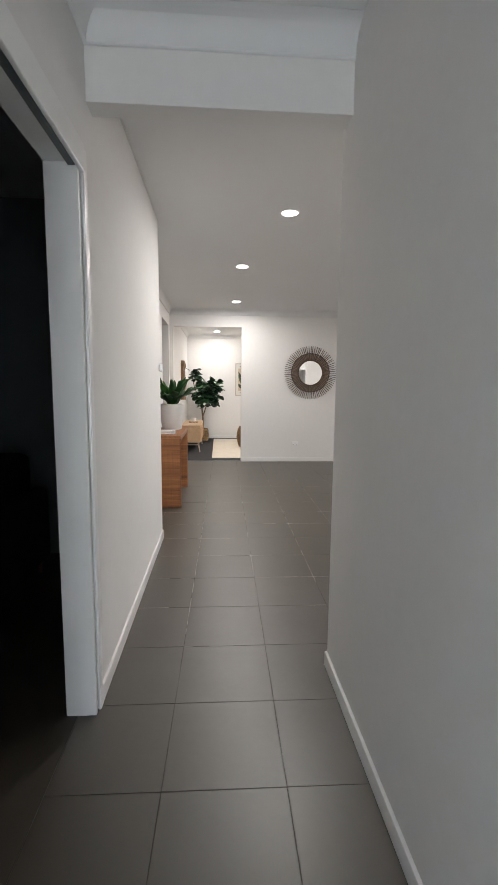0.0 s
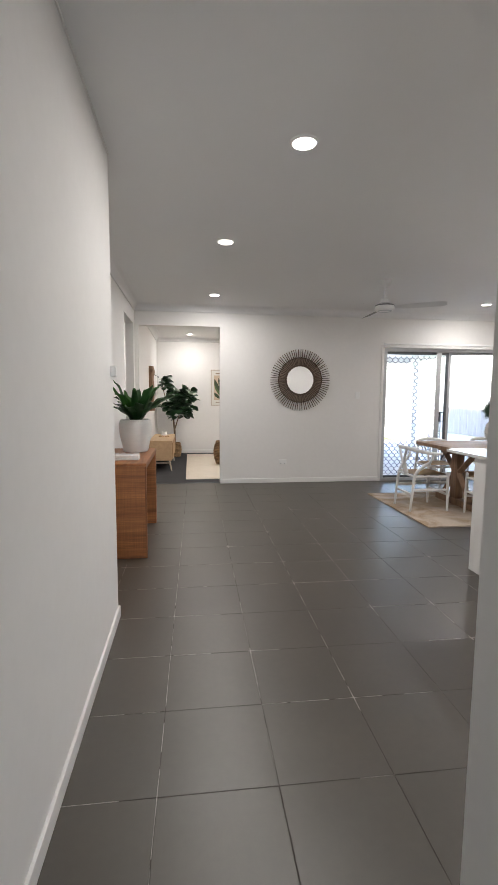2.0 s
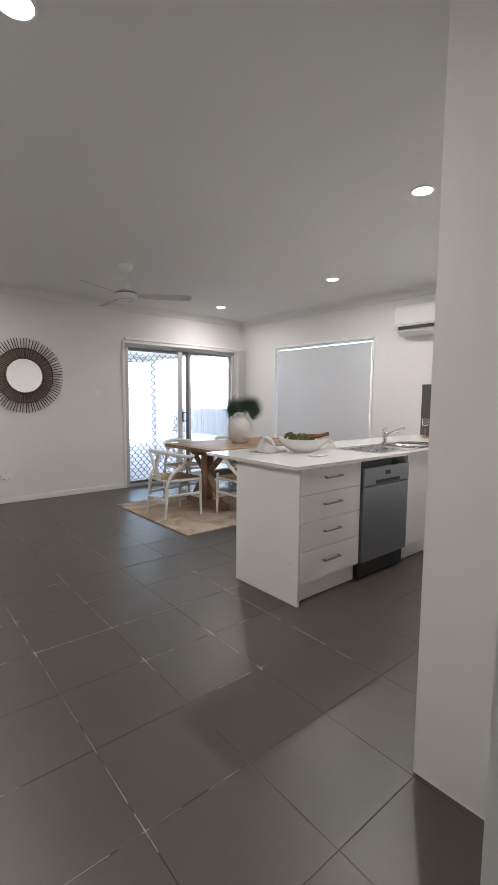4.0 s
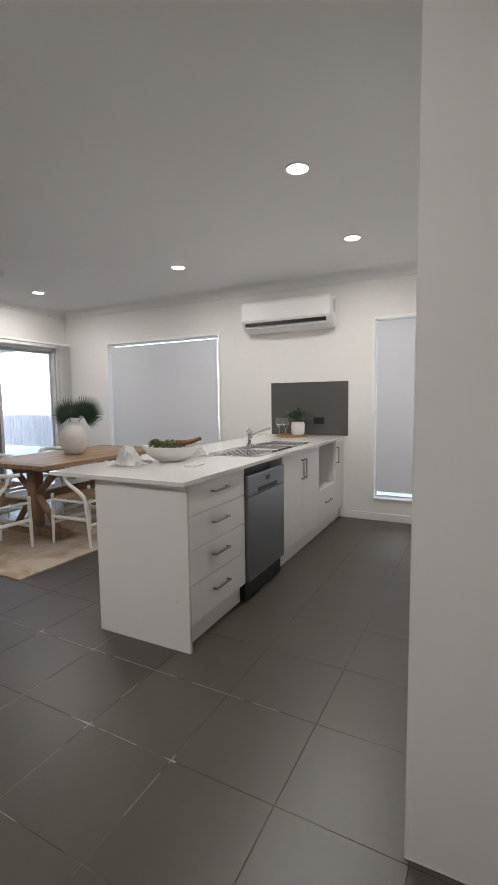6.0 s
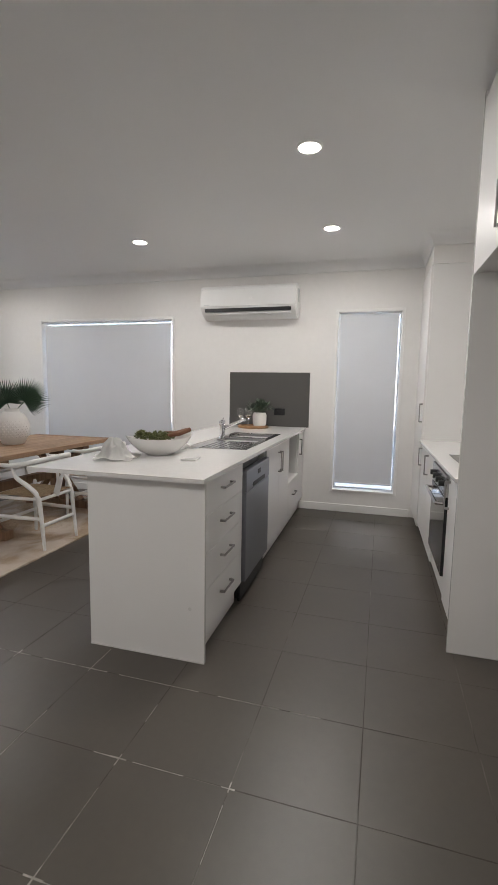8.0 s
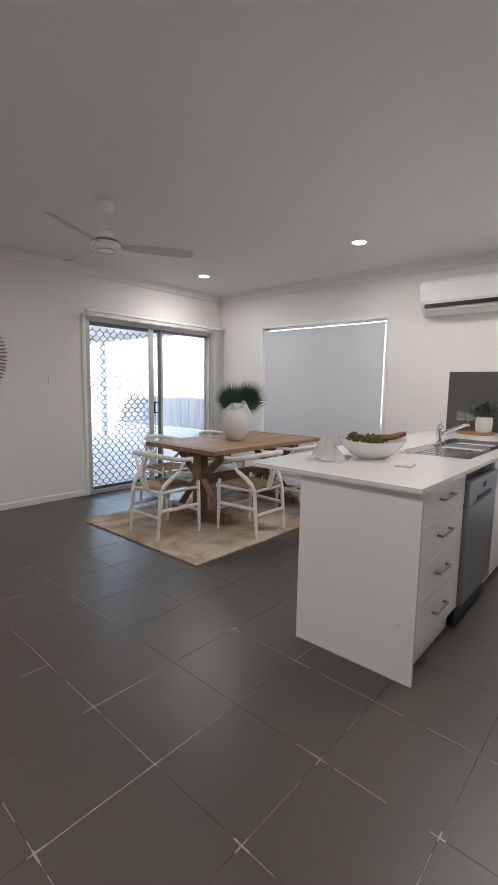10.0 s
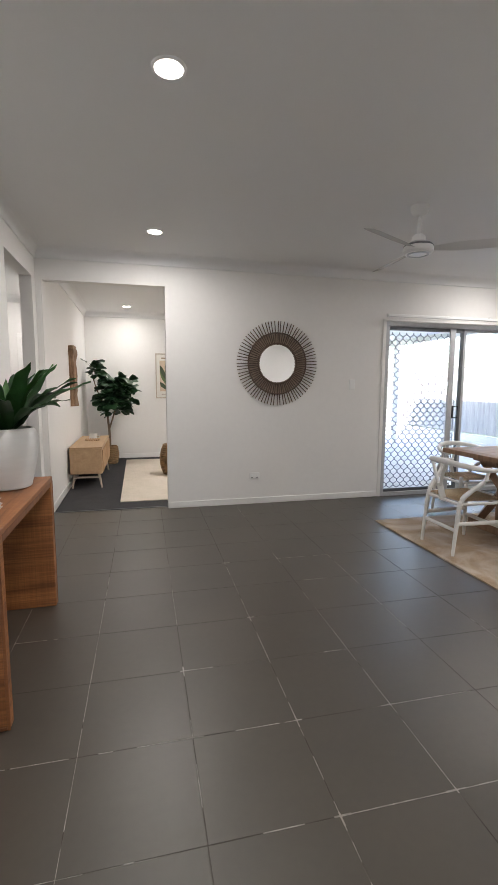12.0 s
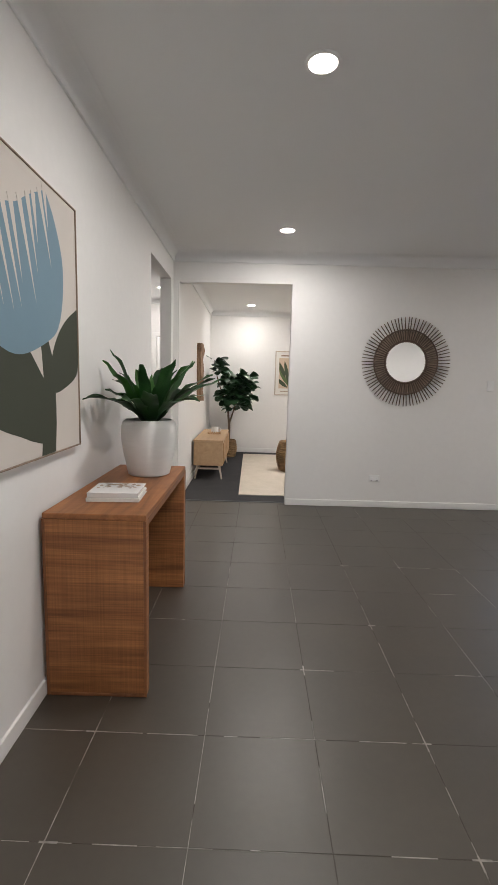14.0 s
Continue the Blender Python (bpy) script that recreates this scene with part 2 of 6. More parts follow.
M_CONSOLE_END = wood("console_timber_end", (0.18, 0.066, 0.021), (0.42, 0.168, 0.056), 0.5, axis=0, scale=7, bands=0.12, cross=0.0, height=0.20)
M_CONSOLE_EDGE = wood("console_timber_edge", (0.14, 0.050, 0.018), (0.29, 0.115, 0.043), 0.5, axis=2, scale=7, bands=0.1)
M_GROUT_PALE = mat("grout_residue", (0.38, 0.355, 0.33), 0.9, var=0.35, vscale=30)
M_POT = mat("white_ceramic_pot", (0.74, 0.73, 0.71), 0.6, var=0.03, vscale=6, bump=0.25, bscale=70, stretch=(1, 1, 6))
M_SOIL = mat("soil", (0.03, 0.022, 0.016), 0.95, bump=0.8, bscale=90, var=0.3, vscale=30)
M_LEAF = mat("fern_leaf", (0.036, 0.105, 0.032), 0.32, bump=0.35, bscale=45, var=0.35, vscale=9, fine=0.12, piece=0.35)
M_LEAF_MID = mat("fern_leaf_young", (0.075, 0.21, 0.045), 0.34, bump=0.35, bscale=45, var=0.3, vscale=9, fine=0.12, piece=0.25)
M_PALM = mat("palm_leaf", (0.014, 0.042, 0.018), 0.42, bump=0.2, bscale=60, var=0.3, vscale=12)
M_FIG = mat("fig_leaf", (0.022, 0.060, 0.024), 0.32, bump=0.3, bscale=40, var=0.45, vscale=5, fine=0.1)
M_BARK = mat("bark", (0.17, 0.12, 0.08), 0.85, bump=0.8, bscale=50, var=0.25, vscale=14)
M_RATTAN = mat("dark_rattan", (0.10, 0.066, 0.046), 0.6, var=0.25, vscale=25, piece=0.25)
M_RATTAN_LT = mat("rattan_band", (0.27, 0.205, 0.16), 0.65, var=0.2, vscale=20, piece=0.2, bump=0.3, bscale=160)
M_MIRROR = mat("mirror_silver", (0.9, 0.9, 0.9), 0.015, metal=1.0, var=0.0)
M_SPLASH = mat("grey_satin_splashback", (0.085, 0.082, 0.078), 0.38, var=0.02)
M_OVENGLASS = mat("black_oven_glass", (0.02, 0.02, 0.022), 0.08, var=0.02)
M_CANVAS = mat("canvas_cream", (0.62, 0.57, 0.52), 0.85, bump=0.25, bscale=600, var=0.02, vscale=4)
M_BLUE = mat("paint_blue", (0.17, 0.27, 0.34), 0.8, bump=0.2, bscale=600, var=0.03, vscale=4)
M_GREENP = mat("paint_olive", (0.045, 0.052, 0.034), 0.8, bump=0.2, bscale=600, var=0.04, vscale=4)
M_ARTFRAME = wood("oak_frame", (0.22, 0.15, 0.10), (0.36, 0.27, 0.2), 0.5, axis=2, scale=12)
M_FRAME_LT = wood("pale_ash_frame", (0.42, 0.35, 0.28), (0.58, 0.50, 0.42), 0.5, axis=2, scale=12)
M_HERB = mat("herb_leaf", (0.060, 0.090, 0.058), 0.5, var=0.4, vscale=30)
M_PAPER = mat("book_paper", (0.76, 0.74, 0.70), 0.7, var=0.03, vscale=8)
M_PRINT_BR = mat("print_brown", (0.24, 0.15, 0.09), 0.5, var=0.3, vscale=40)
M_CERAMIC = mat("white_glazed_ceramic", (0.80, 0.79, 0.77), 0.18, var=0.02, vscale=5)
M_VASE = mat("textured_white_vase", (0.72, 0.70, 0.67), 0.7, var=0.05, vscale=8, bump=0.9, bscale=34)
M_CLOTH = mat("white_linen", (0.86, 0.85, 0.83), 0.9, bump=0.15, bscale=300, var=0.03)
M_GRAPE = mat("green_artichoke", (0.105, 0.115, 0.035), 0.5, var=0.35, vscale=30, bump=0.3, bscale=80)
M_STICK = mat("cinnamon_wood", (0.16, 0.062, 0.026), 0.6, var=0.2, vscale=25, bump=0.3, bscale=60)
M_TRAY = wood("tray_wood", (0.26, 0.13, 0.06), (0.42, 0.24, 0.12), 0.45, axis=0, scale=12)
M_OAK = wood("light_oak", (0.42, 0.27, 0.15), (0.53, 0.36, 0.21), 0.5, axis=1, scale=8)
M_CANE = weave("cane_panel", (0.30, 0.17, 0.08), (0.52, 0.33, 0.18), 200)
M_SEAGRASS = weave("seagrass", (0.10, 0.055, 0.025), (0.40, 0.25, 0.12), 150, bump=1.0)
M_WOOLRUG = weave("cream_wool_rug", (0.62, 0.55, 0.45), (0.74, 0.66, 0.56), 220, 0.95)
M_CARPET = mat("charcoal_carpet", (0.035, 0.034, 0.036), 0.95, bump=0.9, bscale=400, var=0.15, vscale=6, fine=0.1)
M_DRIFT = wood("rough_timber_slab", (0.13, 0.07, 0.036), (0.36, 0.23, 0.14), 0.8, axis=2, scale=10, bump=0.9)
M_GLASS = clear("door_glass")
M_WINE = clear("wine_glass")
M_DIFF = glow("downlight_diffuser", (1.0, 0.93, 0.86), 3.0)
M_ARTPAPER = mat("art_paper", (0.72, 0.70, 0.65), 0.75, var=0.02, vscale=5)
M_ARTLEAF = mat("art_leaf_green", (0.10, 0.15, 0.055), 0.75, var=0.1, vscale=12)
M_ARTLEAF2 = mat("art_leaf_dark", (0.055, 0.075, 0.04), 0.75, var=0.1, vscale=12)
M_ARTSAND = mat("art_sand", (0.58, 0.46, 0.34), 0.75, var=0.05, vscale=8)
M_FENCE = wood("weathered_fence", (0.26, 0.26, 0.265), (0.44, 0.43, 0.43), 0.85, axis=2, scale=7)
M_CONC = mat("patio_concrete", (0.60, 0.59, 0.57), 0.8, var=0.08, vscale=2, bump=0.3, bscale=120, fine=0.05)
M_GRASSY = mat("lawn", (0.07, 0.10, 0.03), 0.9, var=0.35, vscale=8, bump=0.8, bscale=120, fine=0.2)
M_RENDER = mat("outside_render", (0.55, 0.53, 0.50), 0.8, var=0.05, vscale=2, bump=0.3, bscale=150)
# wall colour darkened to stand in for the shade of an unlit room
M_UNLIT_WALL = mat("unlit_room_shade", (0.30, 0.34, 0.37), 0.7, var=0.05, vscale=2)
M_DARKFAB = mat("dark_upholstery", (0.03, 0.025, 0.025), 0.9, var=0.2, vscale=12, bump=0.3, bscale=200)


# ---- mesh helpers ----
def box(bm, x0, x1, y0, y1, z0, z1, r=0.0, seg=2):
    """A box added to bm, its edges rounded by r."""
    ret = bmesh.ops.create_cube(bm, size=1.0)
    vs = ret["verts"]
    for v in vs:
        v.co = Vector((x0 + (v.co.x + 0.5) * (x1 - x0), y0 + (v.co.y + 0.5) * (y1 - y0), z0 + (v.co.z + 0.5) * (z1 - z0)))
    if r > 0:
        es = {e for v in vs for e in v.link_edges}
        bmesh.ops.bevel(bm, geom=list(es), offset=r, segments=seg, affect="EDGES", profile=0.5)
    return bm


def boxed(*a, **k):
    return box(bmesh.new(), *a, **k)


def lathe(bm, profile, seg=32, center=(0, 0, 0), sx=1.0, sy=1.0):
    """Turns (radius, height) pairs about the z axis."""
    cx, cy, cz = center
    rings = []
    for r, z in profile:
        if r < 1e-5:
            rings.append([bm.verts.new((cx, cy, cz + z))])
        else:
            rings.append([bm.verts.new((cx + sx * r * math.cos(2 * math.pi * i / seg), cy + sy * r * math.sin(2 * math.pi * i / seg), cz + z)) for i in range(seg)])
    for a, b in zip(rings, rings[1:]):
        for i in range(seg):
            j = (i + 1) % seg
            if len(a) == 1 and len(b) == 1:
                continue
            if len(a) == 1:
                bm.faces.new((a[0], b[j], b[i]))
            elif len(b) == 1:
                bm.faces.new((a[i], a[j], b[0]))
            else:
                bm.faces.new((a[i], a[j], b[j], b[i]))
    return bm


def smooth_path(pts, n=6):
    """Catmull-Rom through the points."""
    p = [Vector(q) for q in pts]
    p = [p[0] * 2 - p[1]] + p + [p[-1] * 2 - p[-2]]
    out = []
    for i in range(1, len(p) - 2):
        for k in range(n):
            t = k / n
            a, b, c, d = p[i - 1], p[i], p[i + 1], p[i + 2]
            out.append(0.5 * (2 * b + (c - a) * t + (2 * a - 5 * b + 4 * c - d) * t * t + (3 * b - a - 3 * c + d) * t ** 3))
    out.append(p[-2])
    return out


def tube(bm, pts, radii, seg=10, flat=1.0):
    """A rod swept along points; radii is one number or one per point; flat squashes it in its second direction."""
    pts = [Vector(p) for p in pts]
    if not hasattr(radii, "__len__"):
        radii = [radii] * len(pts)
    rings = []
    up = Vector((0, 0, 1))
    for i, p in enumerate(pts):
        d = (pts[min(i + 1, len(pts) - 1)] - pts[max(i - 1, 0)]).normalized()
        ref = up if abs(d.z) < 0.9 else Vector((1, 0, 0))
        u = d.cross(ref).normalized()
        w = u.cross(d).normalized()
        rings.append([bm.verts.new(p + radii[i] * (math.cos(2 * math.pi * k / seg) * u + flat * math.sin(2 * math.pi * k / seg) * w)) for k in range(seg)])
    for a, b in zip(rings, rings[1:]):
        for k in range(seg):
            j = (k + 1) % seg
            bm.faces.new((a[k], a[j], b[j], b[k]))
    bm.faces.new(rings[0][::-1])
    bm.faces.new(rings[-1])
    return bm


def face_weighted(me):
    """Large faces keep their own normal, so that rounded edges stay narrow."""
    at = collections.defaultdict(list)
    for p in me.polygons:
        for v in p.vertices:
            at[v].append((p.normal.copy(), p.area))
    out = [None] * len(me.loops)
    for p in me.polygons:
        for li in p.loop_indices:
            n = Vector((0, 0, 0))
            for m, area in at[me.loops[li].vertex_index]:
                if m.dot(p.normal) > 0.70:
                    n += m * (area + 1e-9)
            out[li] = n.normalized() if n.length > 1e-12 else p.normal
    me.normals_split_custom_set(out)


def finish(name, bm, material, smooth=False):
    bmesh.ops.recalc_face_normals(bm, faces=bm.faces)
    me = bpy.data.meshes.new(name)
    bm.to_mesh(me)
    bm.free()
    if material:
        me.materials.append(material)
    if smooth:
        me.polygons.foreach_set("use_smooth", [True] * len(me.polygons))
        me.set_sharp_from_angle(angle=radians(40))
        if len(me.polygons) < 220:
            face_weighted(me)
    return me


def part(name, bm, material, parent, label="", smooth=True):
    """One mesh object under a thing or a part."""
    ob = new(name, finish(name, bm, material, smooth))
    ob.parent = parent
    if label:
        tagged(ob, label)
    return ob


def thing(name, label, category, at=(0, 0, 0), turn=0.0, group="", kind=""):
    ob = new(name)
    ob.empty_display_size = 0.1
    ob.matrix_basis = pose(*at, 0, 0, turn)
    return tagged(ob, label, category, group, kind)


def single(name, bm, material, label, category, at=(0, 0, 0), turn=0.0, group="", kind="", smooth=True):
    ob = new(name, finish(name, bm, material, smooth))
    ob.matrix_basis = pose(*at, 0, 0, turn)
    return tagged(ob, label, category, group, kind)


def structure(name, bm, material, label="", category="", smooth=False):
    return single(name, bm, material, label or name.replace("_", " "), category or name.split("_")[0], kind="structure", smooth=smooth)


# ---- large structure ----
T = 0.11
H = CEIL + 0.02


def wall_with_holes(name, axis, face, back, lo, hi, holes, material, label, z1=H):
    """A straight wall; axis 'x' runs along x. face and back are its two planes; holes are (lo, hi, z0, z1)."""
    bm = bmesh.new()
    cuts = sorted(holes)
    cur = lo
    spans = []
    for a, b, z0, zt in cuts:
        if a > cur:
            spans.append((cur, a, 0.0, z1))
        if z0 > 0.001:
            spans.append((a, b, 0.0, z0))
        if zt < z1 - 0.001:
            spans.append((a, b, zt, z1))
        cur = b
    if cur < hi:
        spans.append((cur, hi, 0.0, z1))
    p, q = min(face, back), max(face, back)
    for a, b, z0, zt in spans:
        if axis == "x":
            box(bm, a, b, p, q, z0 - (0.02 if z0 == 0 else 0), zt)
        else:
            box(bm, p, q, a, b, z0 - (0.02 if z0 == 0 else 0), zt)
    bmesh.ops.remove_doubles(bm, verts=bm.verts, dist=0.0005)
    # drop the inner faces left where two blocks met
    seen = {}
    for f in list(bm.faces):
        key = tuple(round(c, 3) for c in f.calc_center_median())
        seen.setdefault(key, []).append(f)
    dead = [f for fs in seen.values() if len(fs) > 1 for f in fs]
    bmesh.ops.delete(bm, geom=dead, context="FACES_ONLY")
    return structure(name, bm, material, label, "wall")


SD0, SD1, SDT = 2.956, 4.965, 2.12   # sliding door opening
OP0, OP1, OPT = -0.82, 0.372, 2.372  # opening to the living room
SO0, SO1 = 6.735, 7.65               # opening in the west wall
BW = (5.112, 6.934, 0.38, 2.138)     # big window
NW = (2.537, 3.178, 0.252, 2.156)    # narrow window
DOOR0, DOOR1, DOORT = 0.66, 1.49, 2.12

wall_with_holes("wall_north", "x", NORTH, NORTH + T, WEST - T, EAST + T, [(OP0, OP1, 0, OPT), (SD0, SD1, 0, SDT)], M_WALL, "white painted plaster wall with a wide opening and glass sliding door")
wall_with_holes("wall_east", "y", EAST, EAST + 0.16, KITCH_S - T, NORTH, [NW, BW], M_WALL, "white painted wall with two blind-covered windows")
wall_with_holes("wall_west", "y", WEST, WEST - T, HALL_END_W, NORTH, [(SO0, SO1, 0, 2.375)], M_WALL, "white painted wall behind the console table")
wall_with_holes("wall_hall_west", "y", HALL_W, HALL_W - 0.112, -2.6, HALL_END_W - T, [(DOOR0, DOOR1, 0, DOORT)], M_WALL, "white painted hallway wall with an open doorway")
structure("wall_hall_return", boxed(WEST - T, HALL_W, HALL_END_W - T, HALL_END_W, -0.02, H), M_WALL, "short white return wall at the hallway end", "wall")
structure("wall_hall_east", boxed(HALL_E, HALL_E + T, -2.6, HALL_END_E, -0.02, H), M_WALL, "white painted hallway wall", "wall")
structure("wall_kitchen_south", boxed(HALL_E + T, EAST, KITCH_S - T, KITCH_S, -0.02, H), M_WALL, "white painted kitchen wall", "wall")
wall_with_holes("wall_hall_south", "x", -2.6, -2.6 - T, HALL_W - 0.125, HALL_E + T, [(-0.45, 0.43, 0, 2.1)], M_WALL, "white wall with a glazed entry door")
entry = thing("entry_door", "white framed glazed entry door", "door", (0, -2.65, 0), kind="structure")
for a in ((-0.45, -0.34), (0.32, 0.43)):
    part("stile", boxed(a[0], a[1], -0.02, 0.02, 0.0, 2.1, 0.003), M_TRIM, entry)
for a in ((0.0, 0.2), (1.98, 2.1)):
    part("rail", boxed(-0.34, 0.32, -0.02, 0.02, a[0], a[1], 0.003), M_TRIM, entry)
g = part("pane", boxed(-0.34, 0.32, -0.004, 0.004, 0.2, 1.98), M_GLASS, entry, smooth=False)
g.visible_shadow = False
lamp = bpy.data.lights.new("entry_daylight", "AREA")
lamp.shape, lamp.size, lamp.size_y = "RECTANGLE", 0.64, 1.76
lamp.energy, lamp.color = ENTRY_WATTS, (0.84, 0.89, 1.0)
new("entry_daylight", lamp).matrix_world = look((-0.01, -2.72, 1.09), (-0.01, 0, 1.09))
# hallway bulkhead
bm = boxed(HALL_W, HALL_E, 1.615, 1.712, 2.378, H)
structure("hallway_bulkhead", bm, M_WALL, "white plaster bulkhead across the hallway", "beam")
# living room shell
structure("wall_living_west", boxed(LIV_W - T, LIV_W, NORTH + T, LIV_N + T, -0.02, H), M_WALL, "white living room wall", "wall")
structure("wall_living_north", boxed(LIV_W, LIV_E, LIV_N, LIV_N + T, -0.02, H), M_WALL, "white living room end wall", "wall")
structure("wall_living_east", boxed(LIV_E, LIV_E + T, NORTH + T, LIV_N + T, -0.02, H), M_WALL, "white living room side wall", "wall")
# side passage behind the west wall
structure("wall_passage_west", boxed(-2.35 - T, -2.35, 5.4, 10.4 + T, -0.02, H), M_WALL, "white passage wall", "wall")
structure("wall_passage_south", boxed(-2.35, WEST - T, 5.4 - T, 5.4, -0.02, H), M_WALL, "white passage end wall", "wall")
structure("wall_passage_north", boxed(-2.35, LIV_W - T, 10.4, 10.4 + T, -0.02, H), M_WALL, "white passage end wall", "wall")
# unlit room off the hallway, its shade put into the wall colour
structure("wall_dark_room_west", boxed(-3.6, -3.5, -1.2, 3.4, -0.02, H), M_UNLIT_WALL, "wall of an unlit room", "wall")
structure("wall_dark_room_north", boxed(-3.5, HALL_W - 0.112, 3.3, 3.4, -0.02, H), M_UNLIT_WALL, "wall of an unlit room", "wall")
structure("wall_dark_room_south", boxed(-3.5, HALL_W - 0.112, -1.2, -1.1, -0.02, H), M_UNLIT_WALL, "wall of an unlit room", "wall")
structure("wall_dark_room_east", boxed(HALL_W - 0.135, HALL_W - 0.115, 1.6, 3.3, -0.02, H), M_UNLIT_WALL, "lining wall of an unlit room with shade in its colour", "wall")
structure("ceiling", boxed(-3.7, EAST + 0.16, -2.75, LIV_N + T, CEIL, CEIL + 0.12), M_CEIL, "flat white plasterboard ceiling", "ceiling")


def cornice(pts, size=0.1):
    """Coved plaster cornice along a polyline of wall faces, room on the left of the way."""
    prof = [(0.0, -size), (0.006, -size), (0.012, -size * 0.94)]
    for i in range(7):
        a = math.pi / 2 * i / 6
        prof.append((size * 0.94 - (size * 0.82) * math.cos(a) + 0.0, -size * 0.94 + (size * 0.92) * math.sin(a)))
    prof += [(size, -0.001), (size, 0.0), (0.0, 0.0)]
    bm = bmesh.new()
    n = len(pts)
    rings = []
    for i, (x, y) in enumerate(pts):
        dirs = []
        if i > 0:
            dirs.append((Vector((x, y)) - Vector(pts[i - 1])).normalized())
        if i < n - 1:
            dirs.append((Vector(pts[i + 1]) - Vector((x, y))).normalized())
        norms = [Vector((-d.y, d.x)) for d in dirs]
        nn = norms[0] if len(norms) == 1 else (norms[0] + norms[1]) / (1 + norms[0].dot(norms[1]))
        rings.append([bm.verts.new((x + nn.x * a, y + nn.y * a, CEIL + b - 0.001)) for a, b in prof])
    for r0, r1 in zip(rings, rings[1:]):
        for k in range(len(prof)):
            j = (k + 1) % len(prof)
            bm.faces.new((r0[k], r0[j], r1[j], r1[k]))
    bm.faces.new(rings[0])
    bm.faces.new(rings[-1][::-1])
    return structure("trim_cornice", bm, M_CEIL, "white coved plaster cornice", "cornice", smooth=True)


cornice([(4.46, KITCH_S), (4.46, 2.34), (EAST, 2.34), (EAST, NORTH), (WEST, NORTH), (WEST, HALL_END_W)])
cornice([(HALL_E, 1.615), (HALL_W, 1.615), (HALL_W, -2.6)])
cornice([(LIV_E, LIV_N), (LIV_W, LIV_N), (LIV_W, NORTH + T)])
cornice([(LIV_W - T, 10.4), (-2.35, 10.4), (-2.35, 5.4)])

structure("trim_bead", boxed(HALL_W, HALL_W + 0.008, 1.713, HALL_END_W, CEIL - 0.010, CEIL - 0.001, 0.002), M_WALL, "slim white bead along the hallway ceiling", "trim", smooth=True)


def skirting(x0, y0, x1, y1, side, h=0.07):
    """Baseboard along a wall face from one end to the other; side is the direction into the room."""
    t = 0.014
    bm = bmesh.new()
    if side in ("+x", "-x"):
        s = t if side == "+x" else -t
        box(bm, min(x0, x0 + s), max(x0, x0 + s), min(y0, y1), max(y0, y1), 0.001, h, 0.003)
    else:
        s = t if side == "+y" else -t
        box(bm, min(x0, x1), max(x0, x1), min(y0, y0 + s), max(y0, y0 + s), 0.001, h, 0.003)
    structure("baseboard", bm, M_TRIM, "low white painted skirting board", "baseboard", smooth=True)


skirting(HALL_W, DOOR1 + 0.06, HALL_W, HALL_END_W, "+x")
skirting(HALL_W, -2.6, HALL_W, DOOR0 - 0.06, "+x")
skirting(HALL_E, -2.6, HALL_E, HALL_END_E, "-x")
skirting(HALL_E, HALL_END_E, 1.485, HALL_END_E, "+y")
skirting(WEST, HALL_END_W, HALL_W, HALL_END_W, "+y")
skirting(WEST, HALL_END_W + 0.014, WEST, SO0, "+x")
skirting(OP1 + 0.002, NORTH, SD0 - 0.045, NORTH, "-y")
skirting(SD1 + 0.045, NORTH, EAST, NORTH, "-y")
skirting(EAST, 2.37, EAST, 3.55, "-x", 0.085)
skirting(EAST, 4.10, EAST, NORTH, "-x", 0.085)
skirting(LIV_W, NORTH + T, LIV_W, LIV_N, "+x", 0.085)
skirting(LIV_W, LIV_N, LIV_E, LIV_N, "-y", 0.085)

# hallway door frame and jamb linings
frame_ob = thing("door_frame", "white painted timber door frame of an open doorway", "door frame", (HALL_W, DOOR1, 0), kind="structure")
w = DOOR1 - DOOR0
part("jamb", boxed(-0.115, 0.004, -0.02, -0.001, 0, DOORT - 0.02, 0.002), M_TRIM, frame_ob)
part("jamb", boxed(-0.115, 0.004, -w + 0.001, -w + 0.02, 0, DOORT - 0.02, 0.002), M_TRIM, frame_ob)
part("head", boxed(-0.115, 0.004, -w + 0.001, -0.001, DOORT - 0.02, DOORT - 0.001, 0.002), M_TRIM, frame_ob)
part("architrave", boxed(0.001, 0.016, 0.010, 0.056, 0, DOORT + 0.05, 0.006), M_TRIM, frame_ob)
part("architrave", boxed(0.001, 0.016, -w - 0.056, -w - 0.010, 0, DOORT + 0.05, 0.006), M_TRIM, frame_ob)
part("architrave", boxed(0.0045, 0.022, -w - 0.006, 0.006, DOORT - 0.045, DOORT + 0.05, 0.004), M_TRIM, frame_ob)
# dark strip drawn in for the shadow slot behind the head architrave
part("track_shadow_strip", boxed(-0.030, -0.004, -w + 0.02, -0.02, DOORT - 0.032, DOORT - 0.02, 0.002), M_ALU_DARK, frame_ob, "dark door track strip standing in for the shadow slot")

# floors
structure("floor_living", boxed(LIV_W, LIV_E, NORTH + 0.07, LIV_N, -0.02, 0.004), M_CARPET, "charcoal carpet floor", "floor")
structure("floor_dark_room", boxed(-3.5, HALL_W - 0.07, -1.1, 3.3, -0.02, 0.002), M_TILE, "dark tiled floor of an unlit room", "floor")
structure("floor_passage", boxed(-2.35, WEST - 0.06, 5.4, 10.4, -0.02, 0.0), M_TILE, "dark floor of a passage", "floor")
slab = boxed(HALL_E, EAST, KITCH_S - 0.05, HALL_END_W, -0.2, -0.0016)
box(slab, WEST - 0.06, EAST, HALL_END_W, NORTH + 0.069, -0.2, -0.0016)
